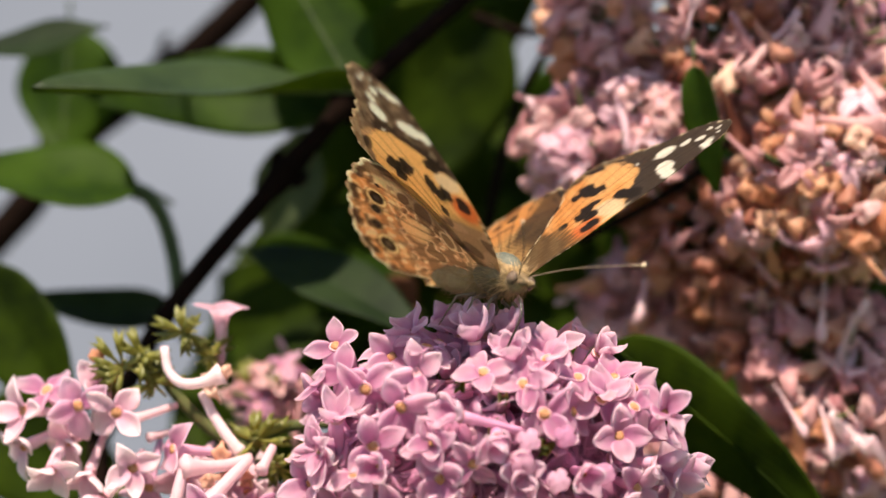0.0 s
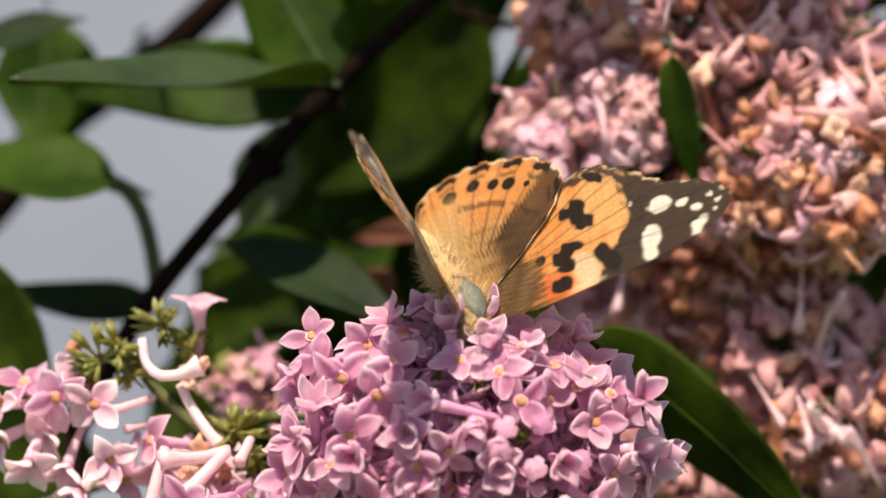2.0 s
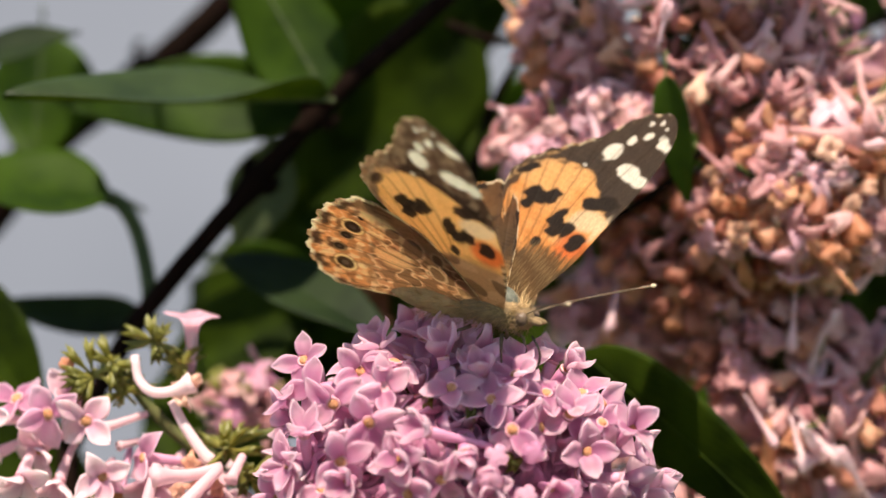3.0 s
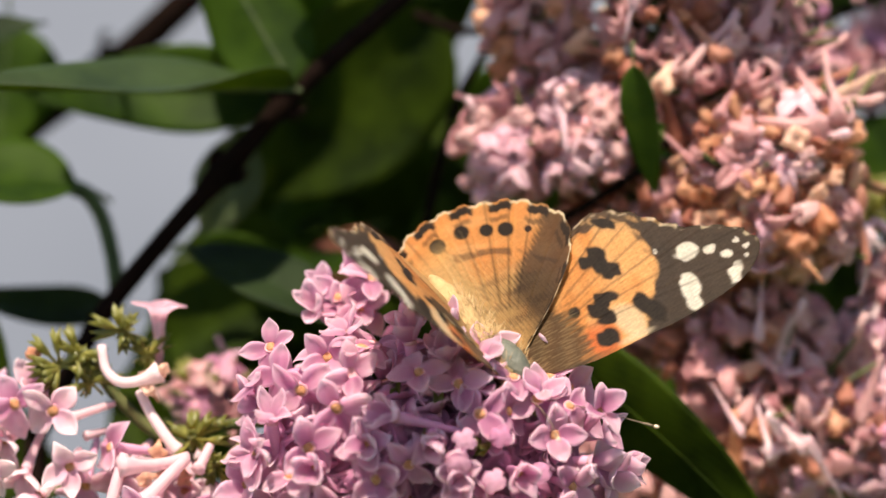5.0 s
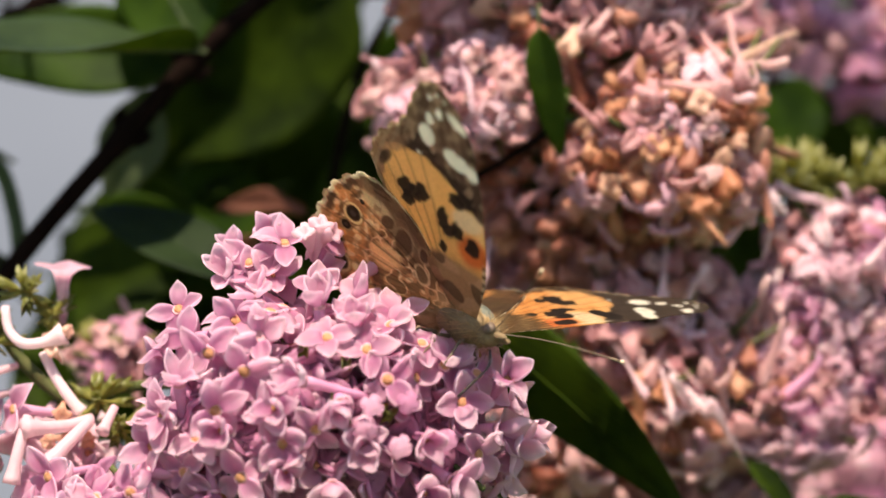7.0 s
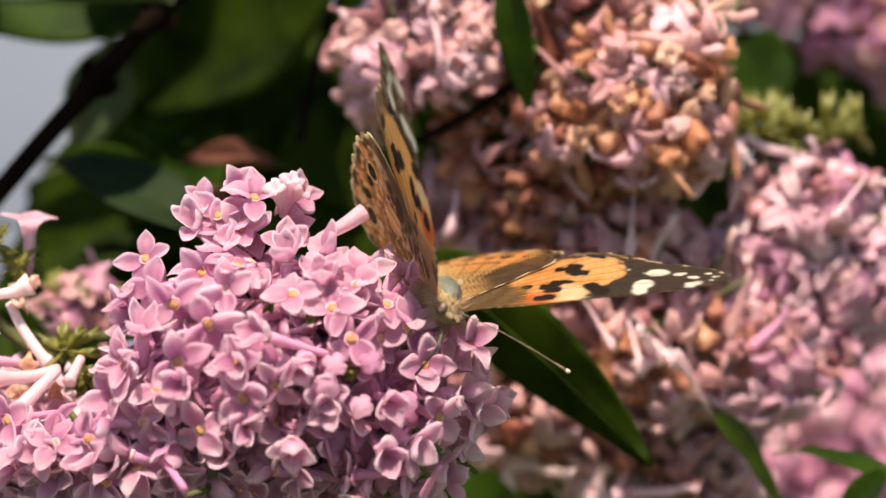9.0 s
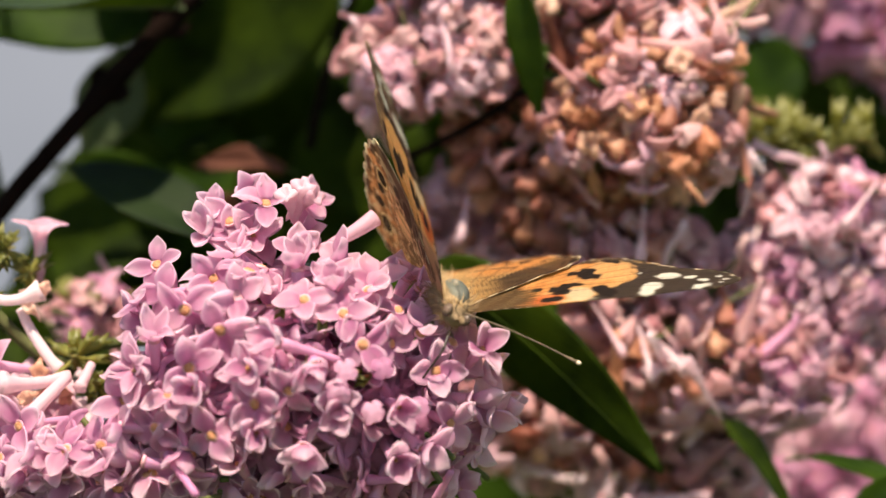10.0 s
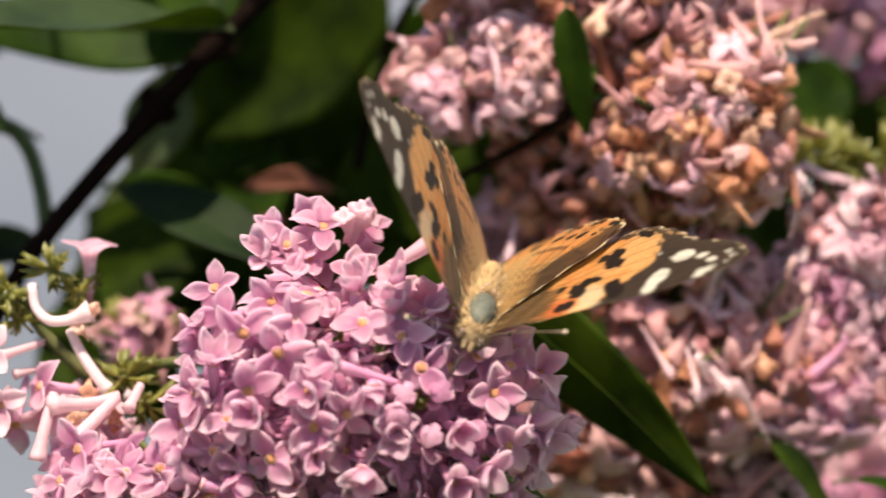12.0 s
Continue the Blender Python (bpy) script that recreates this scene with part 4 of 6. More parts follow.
# bare green calyxes where florets have dropped
bare = tagged(new("calyx_cluster"), "bunch of green lilac calyxes that lost their florets", "flower")
bare.location = place((74.0, 352.0, 2.6))
rn = random.Random(21)
for k in range(55):
    d = Vector((rn.gauss(0, 1), rn.gauss(-0.4, 1), rn.gauss(0.4, 0.8))).normalized()
    m = d.to_track_quat("Z", "Y").to_matrix().to_4x4()
    m.translation = Vector((rn.uniform(-9, 9), d.y * 4, d.z * 3.5 + rn.uniform(-1, 1))) * 0.001
    child("calyx", CALYX, bare, m @ Matrix.Diagonal((1.4, 1.4, 1.6, 1)))
child("rachis", mesh("rachis", *tube(spline([(-0.006, 0.004, -0.012), (0, 0, 0), (0.010, 0, 0.002)], 12), 0.0009, 7), [MAT["stem"]]), bare)

# ---- the pale spray beside it ----
spray = tagged(new("lilac_spray"), "pale pink lilac spray with wilting tubes and green calyxes", "flower", "lilac flower heads")
SP = Vector((-42.3, 322.0, -23.1))
spray.location = place(SP)
rnd = random.Random(9)


def on_spray(p):
    return (Vector(p) - SP) * 0.001


for p, yaw, pitch, spin in [((-47.8, 318.0, -20.5), -5, -5, 20), ((-42.9, 317.0, -21.3), 8, -8, 40), ((-55.0, 320.0, -21.2), -40, 5, 10), ((-51.1, 318.0, -28.4), -15, -45, 30),
                            ((-46.7, 320.0, -29.1), -10, -40, 10), ((-40.7, 316.0, -28.2), 2, -8, 20), ((-35.6, 317.0, -26.0), -62, 5, 40), ((-52.4, 322.0, -18.8), -30, 40, 0),
                            ((-34.6, 318.0, -29.3), -20, -20, 25), ((-55.3, 322.0, -26.0), -50, -20, 15), ((-46.1, 323.0, -18.8), 10, 35, 50), ((-49.4, 321.0, -25.2), -35, -20, 5),
                            ((-31.0, 318.0, -36.1), -30, -60, 20), ((-26.7, 321.0, -32.1), -5, 20, 10), ((-39.2, 320.0, -30.9), -5, -35, 10), ((-44.8, 319.0, -32.2), -30, -30, 10),
                            ((-26.4, 322.0, -30.3), -10, -20, 10), ((-32.0, 320.0, -32.3), 0, -30, 30)]:
    floret(spray, aim(on_spray(p), yaw, pitch, spin), rnd, rnd.choice(("pale", "fresh")), size=rnd.uniform(0.86, 1.0))
# an upright floret seen from the side
v, f = lathe([(0.00055, -0.0075), (0.0006, -0.005), (0.0008, -0.0028), (0.0011, -0.0012), (0.0018, -0.0003), (0.0030, 0.0001), (0.0037, 0.0), (0.0036, 0.0002), (0.0020, 0.0001), (0.0009, -0.0010)], 24)
for p in v:
    a, r = math.atan2(p.y, p.x), math.hypot(p.x, p.y)
    if r > 0.0015:
        k = 1 - 0.42 * abs(math.cos(2 * a)) ** 1.5
        p.x, p.y, p.z = p.x * k, p.y * k, p.z + 0.0003 * math.sin(3 * a + 1)
child("trumpet_floret", mesh("trumpet_floret", v, f, [MAT["petal"]]), spray, aim(on_spray((-30.2, 324.0, -8.2)), 12, 84, 45), "upright trumpet shaped lilac floret")
# brown shrivelled mouths on the wilted tubes
for p, yaw, pitch in (((-29.2, 318.0, -16.2), 60, 10), ((-30.9, 318.0, -18.7), -20, 30), ((-29.7, 316.0, -26.4), 0, -20), ((-27.0, 317.0, -27.9), 20, 10), ((-45.8, 321.0, -14.4), -20, 50), ((-31.1, 315.0, -29.7), -40, -10), ((-26.3, 317.0, -29.9), 10, -30)):
    child("withered_floret", WHOLE["wither"][rnd.randrange(4)], spray, aim(on_spray(p), yaw, pitch, rnd.uniform(0, 90)) @ Matrix.Diagonal((0.62, 0.62, 0.4, 1)), "shrivelled brown floret")


def wilted(points, r, end, label="wilted pale lilac tube"):
    pts = spline([on_spray(p) for p in points], 14)
    rad = [(r * (0.75 + 0.25 * i / 13) + (end - r) * max(0, i / 13 - 0.75) * 4) * 0.001 for i in range(14)]
    child("wilted_tube", mesh("wilted_tube", *tube(pts, rad, 9), [MAT["wan"]]), spray, label=label)


wilted([(-37.1, 320.0, -13.2), (-36.5, 319.0, -16.1), (-34.6, 318.0, -17.7), (-31.8, 318.0, -17.5), (-29.5, 318.0, -16.5)], 0.75, 1.5)
wilted([(-32.3, 320.0, -19.0), (-30.8, 319.0, -21.8), (-28.5, 318.0, -25.0), (-27.3, 318.0, -26.4)], 0.8, 1.0)
wilted([(-25.8, 316.0, -27.0), (-29.2, 314.0, -27.8), (-33.9, 311.0, -27.8)], 0.9, 1.35)
wilted([(-26.0, 315.0, -27.2), (-28.2, 312.0, -29.4), (-31.0, 310.0, -32.4)], 0.95, 1.4)
wilted([(-35.9, 323.0, -20.8), (-38.6, 321.0, -21.6), (-41.0, 320.0, -22.4)], 0.6, 0.8)
wilted([(-37.0, 323.0, -24.3), (-39.3, 321.0, -24.8)], 0.6, 0.7)
wilted([(-30.2, 324.0, -8.4), (-30.1, 324.0, -11.6), (-30.4, 325.0, -14.9)], 0.85, 0.7)
wilted([(-23.2, 318.0, -25.8), (-24.5, 315.0, -28.6)], 0.75, 0.95)
wilted([(-33.5, 313.0, -26.5), (-34.4, 311.0, -30.3), (-35.2, 310.0, -34.5)], 0.85, 1.2)
stalk = [on_spray(p) for p in ((-25.9, 325.0, -27.7), (-31.7, 325.0, -24.0), (-36.0, 324.0, -19.6), (-38.5, 324.0, -16.0), (-40.0, 324.0, -13.8))]
child("rachis", mesh("rachis", *tube(spline(stalk, 20), [0.0010 - 0.0004 * i / 19 for i in range(20)], 8), [MAT["stem"]]), spray, label="green flower stalk")
for p, n, s in (((-42.7, 322.0, -15.9), 15, 3.6), ((-40.4, 323.0, -14.5), 6, 2.2), ((-34.8, 323.0, -11.5), 11, 3.0), ((-38.8, 323.0, -18.1), 8, 2.4), ((-25.7, 323.0, -25.4), 12, 4.0), ((-22.8, 323.0, -29.0), 10, 4.0), ((-31.6, 324.0, -14.5), 6, 2)):
    for k in range(n):
        d = Vector((rnd.gauss(0, 1), rnd.gauss(-0.3, 1), rnd.gauss(0.3, 0.9))).normalized()
        m = d.to_track_quat("Z", "Y").to_matrix().to_4x4()
        m.translation = on_spray(Vector(p) + d * s * rnd.uniform(0.5, 1))
        child("calyx", CALYX, spray, m)

# ---- butterfly ----
butterfly = tagged(new("butterfly"), "orange butterfly with black marks and white wing spots, feeding", "butterfly")
MAT["fur"] = plain("thorax_fur", (0.11, 0.072, 0.036), (0.22, 0.145, 0.075), 1500, 0.9, 0.0003)
MAT["abdomen"] = plain("abdomen_brown", (0.22, 0.14, 0.06), (0.38, 0.25, 0.115), 900, 0.8, 0.0003)
MAT["sheen"] = plain("thorax_back", (0.05, 0.054, 0.042), (0.10, 0.102, 0.078), 1500, 0.6, 0.0004)
MAT["hair"] = plain("pale_hair", (0.25, 0.155, 0.068), (0.42, 0.28, 0.135), 800, 0.8)
MAT["black"] = plain("insect_black", (0.015, 0.010, 0.008), (0.04, 0.03, 0.02), 2000, 0.35)
MAT["insect_eye"] = plain("compound_eye", (0.07, 0.045, 0.03), (0.14, 0.09, 0.06), 6000, 0.25)
MAT["legs"] = plain("leg_buff", (0.09, 0.06, 0.035), (0.17, 0.12, 0.075), 2000, 0.6)
MAT["club"] = plain("antenna_tip", (0.55, 0.42, 0.28), (0.7, 0.55, 0.4), 2000, 0.6)


BODY_UP = 1.2    # the body's middle over the wing roots


def egg(centre, radii, nu=14, nv=18, taper=0.0, rings=0):
    """An ellipsoid along y, narrowed towards -y by taper, with rings as grooves."""
    verts, faces = [], []
    for i in range(nu + 1):
        a = math.pi * i / nu
        y = math.cos(a)
        r = math.sin(a) * (1 + taper * y)
        if rings:
            r *= 1 - 0.07 * (0.5 + 0.5 * math.cos(y * math.pi * rings))
        for j in range(nv):
            t = 2 * math.pi * j / nv
            verts.append(Vector((centre[0] + radii[0] * r * math.cos(t), centre[1] + radii[1] * y, BODY_UP + centre[2] + radii[2] * r * math.sin(t))) * 0.001)
    for i in range(nu):
        for j in range(nv):
            a, b = i * nv + j, i * nv + (j + 1) % nv
            faces.append((a, a + nv, b + nv, b))
    return verts, faces


child("thorax", mesh("thorax", *egg((0, 1.2, 0), (2.5, 4.6, 2.4)), [MAT["fur"]]), butterfly, label="furry brown thorax")
child("back_patch", mesh("back_patch", *egg((0, 1.7, 0.95), (1.85, 3.5, 1.98)), [MAT["sheen"]]), butterfly, label="grey green shiny back")
child("abdomen", mesh("abdomen", *egg((0, -8.5, -0.9), (2.0, 6.6, 2.0), 22, 18, 0.25, 6), [MAT["abdomen"]]), butterfly, label="brown ringed abdomen")
child("head", mesh("head", *egg((0, 6.0, -0.6), (1.5, 1.5, 1.4)), [MAT["fur"]]), butterfly, label="small furry brown head")
antennae = {}
for s in (-1, 1):
    child("eye", mesh("eye", *egg((s * 1.25, 6.7, -0.3), (0.6, 0.8, 0.85)), [MAT["insect_eye"]]), butterfly, label="round brown compound eye")
    child("palp", mesh("palp", *egg((s * 0.45, 8.0, -0.5), (0.35, 1.3, 0.45)), [MAT["fur"]]), butterfly)
    pts = spline([Vector(p) * 0.001 for p in ((0, 0, 0), (-s * 0.25, 4.8, 0.35), (-s * 0.2, 9.8, 0.3), (0, 14.5, 0))], 20)
    ant = child("antenna", mesh("antenna", *tube(pts, [0.00007] * 17 + [0.00010, 0.00019, 0.00015], 6), [MAT["legs"]]), butterfly)
    antennae[s] = ant
    child("club_tip", mesh("club_tip", *egg((0, 14.7, -BODY_UP), (0.24, 0.36, 0.24), 8, 8), [MAT["club"]]), ant, label="pale antenna tip")
    for k, (y0, reach, fwd) in enumerate(((4.0, 2.2, 1.2), (1.5, 2.8, 0.3), (-0.8, 3.0, -2.0))):
        pts = [Vector(p) * 0.001 for p in ((s * 1.2, y0, -1.6), (s * reach, y0 + fwd * 0.6, -2.4), (s * (reach + 0.3), y0 + fwd, -4.6), (s * (reach + 0.6), y0 + fwd * 1.3, -6.4))]
        child("leg", mesh("leg", *tube(pts, [0.00028, 0.0002, 0.00014, 0.00009], 6), [MAT["legs"]]), butterfly)
pts = spline([Vector(p) * 0.001 for p in ((0, 7.6, -1.2), (0, 9.0, -3.2), (0, 8.4, -5.8), (0, 7.6, -8.2))], 12)
child("proboscis", mesh("proboscis", *tube(pts, [0.00016] * 12, 6), [MAT["black"]]), butterfly, label="dark thin proboscis")
rn = random.Random(5)
hv, hf = [], []
for k in range(2200):
    a, t = rn.uniform(0, math.pi), rn.uniform(0, 2 * math.pi)
    c, r = ((0, 1.0, 0), (2.5, 5.0, 2.4)) if k < 1000 else (((0, 6.2, -0.5), (1.7, 1.6, 1.5)) if k < 1150 else ((0, -6, -0.6), (2.2, 5, 2.0)))
    n = Vector((math.sin(a) * math.cos(t), math.cos(a), math.sin(a) * math.sin(t)))
    if k < 1000 and n.z > 0.45 and abs(n.x) < 0.5 and n.y > -0.5:
        continue
    if n.y > 0.3 and k >= 1000 and k < 1150:
        continue
    p = Vector((c[0] + r[0] * n.x, c[1] + r[1] * n.y, BODY_UP + c[2] + r[2] * n.z)) * 0.001
    d = (n + Vector((rn.gauss(0, 0.35), rn.gauss(-0.7, 0.3), rn.gauss(0, 0.35)))).normalized() * rn.uniform(0.0011, 0.0026)
    w = d.cross(Vector((0.3, 0.2, 0.9))).normalized() * 0.00005
    q = d.cross(w).normalized() * 0.00005
    i = len(hv)
    hv += [p + w, p - w, p + q, p + d]
    hf += [(i, i + 1, i + 3), (i + 1, i + 2, i + 3), (i + 2, i, i + 3)]
child("fur_hairs", mesh("fur_hairs", hv, hf, [MAT["hair"]]), butterfly, label="pale buff hairs")

# wing scales: colour comes from each wing's own pattern
mat, nt = nodes_of("wing_scales")
att = nt.nodes.new("ShaderNodeVertexColor")
att.layer_name = "pattern"
fine = noise_of(nt, 3500, 3)
col = blend(nt, "MULTIPLY", att.outputs["Color"], ramp(nt, fine, [(0.3, (0.72, 0.72, 0.72)), (0.7, (1.08, 1.08, 1.08))]), 0.8)
thin(nt, col, col, 0.61, 0.6, fine, 0.00008, 0.15, 0.06, 0.5)
MAT["wing"] = mat

ORANGE, BUFF, DARK, WHITE, RED, BASE = (0.56, 0.235, 0.070), (0.64, 0.36, 0.15), (0.018, 0.010, 0.006), (0.62, 0.56, 0.51), (0.55, 0.10, 0.02), (0.036, 0.025, 0.012)
CREAM, BROWN, GOLD = (0.64, 0.51, 0.35), (0.026, 0.012, 0.007), (0.40, 0.24, 0.09)
WING_SIZE = 1.07
# outlines from the root, millimetres outward and forward, round the edge
FORE = [(0, 2.6), (2.7, 3.6), (7.5, 4.9), (11, 5.2), (14, 5.3), (18, 5.5), (22, 5.35), (26, 4.9), (29, 3.8), (31.2, 2.2), (31.9, 0.8), (31.4, -0.8), (30, -2.3), (28.2, -3.5), (26, -4.6), (24.5, -5.8),
        (23.6, -6.8), (22.5, -8.2), (20.7, -10.2), (18.7, -11.5), (16.8, -12.0), (14.6, -11.4), (12.5, -9.9), (10.3, -7.5), (8, -5.2), (4, -2.2), (0, -0.5)]
HIND = [(0, 1.0), (4, -1.0), (8.5, -3.2), (12.5, -6), (15, -9.2), (15.6, -11.5), (14.6, -14.4), (12.6, -17.3), (9.6, -19.6), (6.6, -21.5), (4, -22.3), (1.6, -22.5), (-0.4, -22.1), (-2, -21),
        (-2.8, -18.8), (-3.3, -14.8), (-3.4, -11), (-2.5, -6), (-1, -2)]
# marks: outward, forward, half length, half width, turn
FORE_WHITE = [(24.0, -1.9, 1.35, 1.15, 20), (26.4, -0.95, 0.75, 0.55, 20), (27.8, 0.7, 0.65, 0.55, 20), (27.4, 3.3, 1.55, 0.65, -48), (29.6, -0.4, 0.4, 0.35, 0), (30.3, 0.9, 0.35, 0.3, 0), (29.7, 2.0, 0.3, 0.3, 0),
              (22.3, 1.6, 1.0, 1.05, 20), (21.8, 2.9, 1.15, 1.15, 0), (21.3, 4.4, 0.95, 1.05, 0), (20.9, -3.7, 0.3, 0.35, 0)]
FORE_BLACK = [(13.4, -6.6, 0.95, 0.7, -20), (14.7, -6.8, 1.15, 1.0, 0), (14.6, -5.4, 0.95, 1.0, 0), (15.4, -4.1, 1.15, 0.8, -10), (12.9, -1.3, 1.35, 0.8, 15), (11.7, -0.3, 1.1, 0.75, 35), (12.2, 1.0, 0.95, 0.8, -10),
              (10.8, 3.25, 1.1, 0.95, 10), (16.2, 1.4, 0.85, 1.2, 0), (16.9, 2.9, 0.9, 1.5, -15), (8.9, -1.6, 0.6, 0.55, 0), (17.8, -10.0, 1.3, 0.5, 40)]
HIND_SPOTS = [(2.0, -18.3, 0.9), (5.2, -17.9, 0.85), (7.6, -16.0, 0.75), (9.4, -14.5, 0.85), (11.4, -12.7, 0.4)]
HIND_EYES = [(2.0, -18.3, 0.95), (5.2, -17.9, 0.72), (7.6, -16.1, 0.72), (9.4, -14.6, 0.92), (11.4, -12.7, 0.4)]


def smooth(a, b, x):
    t = np.clip((x - a) / (b - a), 0, 1)
    return t * t * (3 - 2 * t)


def mark(u, v, s, soft=0.25):
    """1 inside an oval mark, 0 outside."""
    a = math.radians(s[4])
    x, y = u - s[0], v - s[1]
    p, q = x * math.cos(a) + y * math.sin(a), -x * math.sin(a) + y * math.cos(a)
    return 1 - smooth(1 - soft, 1 + soft, np.sqrt((p / s[2]) ** 2 + (q / s[3]) ** 2))


def wobble(u, v, scale, seed):
    g = np.random.RandomState(seed)
    out = np.zeros_like(u)
    for k in range(7):
        a, w, ph = g.uniform(0, 6.28), scale * g.uniform(0.6, 2.2), g.uniform(0, 6.28)
        out += np.sin((u * math.cos(a) + v * math.sin(a)) * w + ph) / 7
    return out * 1.6


def over(col, paint, fac):
    return col * (1 - fac[:, None]) + np.array(paint)[None, :] * fac[:, None]


def veins_of(u, v, angles, root=(0, 0)):
    """Thin lines that fan out from the root."""
    a = np.degrees(np.arctan2(v - root[1], u - root[0]))
    r = np.hypot(u, v)
    out = np.zeros_like(u)
    for b in angles:
        out = np.maximum(out, np.exp(-((a - b) * np.pi / 180 * r / 0.16) ** 2))
    return out * smooth(5, 9, r)


def apex_line(u, v, n):
    """Millimetres past the line where the dark wing tip begins."""
    return u - 20.2 + 0.72 * np.maximum(v + 2, 0) + 0.12 * np.minimum(v + 6, 0) + n


def fore_top(u, v, edge):
    n = wobble(u, v, 1.1, 3)
    fine = wobble(u, v, 2.6, 61)
    r = np.hypot(u, v - 1)
    col = np.tile(np.array(ORANGE), (len(u), 1))
    col = over(col, BUFF, 0.8 * smooth(-0.5, 0.6, n + 0.12 * (u - 13)))
    col = over(col, RED, 0.65 * mark(u + 0.3 * n, v, (10.2, 3.0, 2.0, 2.1, 0), 0.4))
    col = over(col, CREAM, 0.75 * mark(u + 0.3 * n, v, (14.0, 2.6, 1.5, 2.3, -12), 0.3))
    tip = (0.046, 0.029, 0.020)
    col = over(col, tip, smooth(-0.3, 0.3, apex_line(u, v, 0.5 * n + 0.35 * fine)))
    col = over(col, tip, smooth(2.5, 1.9, edge * 30 + 0.9 * n) * smooth(-3, -5, v) * 0.95)
    col = over(col, BUFF, 0.55 * smooth(0.25, 0.6, fine) * smooth(2.0, 1.4, edge * 30) * smooth(-5, -8, v))
    col = over(col, tip, smooth(4.35, 4.75, v + 0.25 * n) * smooth(14.5, 15.5, u))
    for k in FORE_BLACK:
        col = over(col, DARK, mark(u + 0.35 * n + 0.15 * fine, v + 0.3 * fine, (k[0], k[1], k[2] * 1.2, k[3] * 1.2, k[4]), 0.16))
    for k in FORE_WHITE:
        col = over(col, WHITE, mark(u + 0.3 * fine, v + 0.2 * n, k, 0.14))
    col = over(col, CREAM, 0.75 * mark(u, v, (13.6, 4.75, 2.0, 0.45, 3), 0.4))
    hairy = smooth(9.6, 7.6, r + 0.9 * n + 0.9 * wobble(u * 0.3, v, 6, 71))
    col = over(col, BASE, 0.9 * hairy)
    col = over(col, (0.20, 0.13, 0.055), 0.7 * smooth(-0.1, 0.4, wobble(u * 0.3 + v, v * 1.4 - u * 0.2, 7, 73)) * hairy)
    col = over(col, BASE, smooth(0.7, 0.2, np.abs(v - 4.9 + 0.004 * (u - 13) ** 2)) * smooth(12, 8, u) * 0.7)
    col = over(col, DARK, 0.5 * veins_of(u, v, (-36, -29.5, -23.5, -17, -10, -3, 5)) * smooth(8, 11, r))
    col *= (1 + 0.20 * wobble(u * 0.4 + v, v - u * 0.3, 9, 12) + 0.10 * wobble(u, v, 7, 14))[:, None]
    return over(col, CREAM, 0.75 * smooth(0.7, 0.25, edge * 30) * smooth(0.1, 0.4, wobble(u, v, 2.6, 5)) * smooth(2, -1, v))


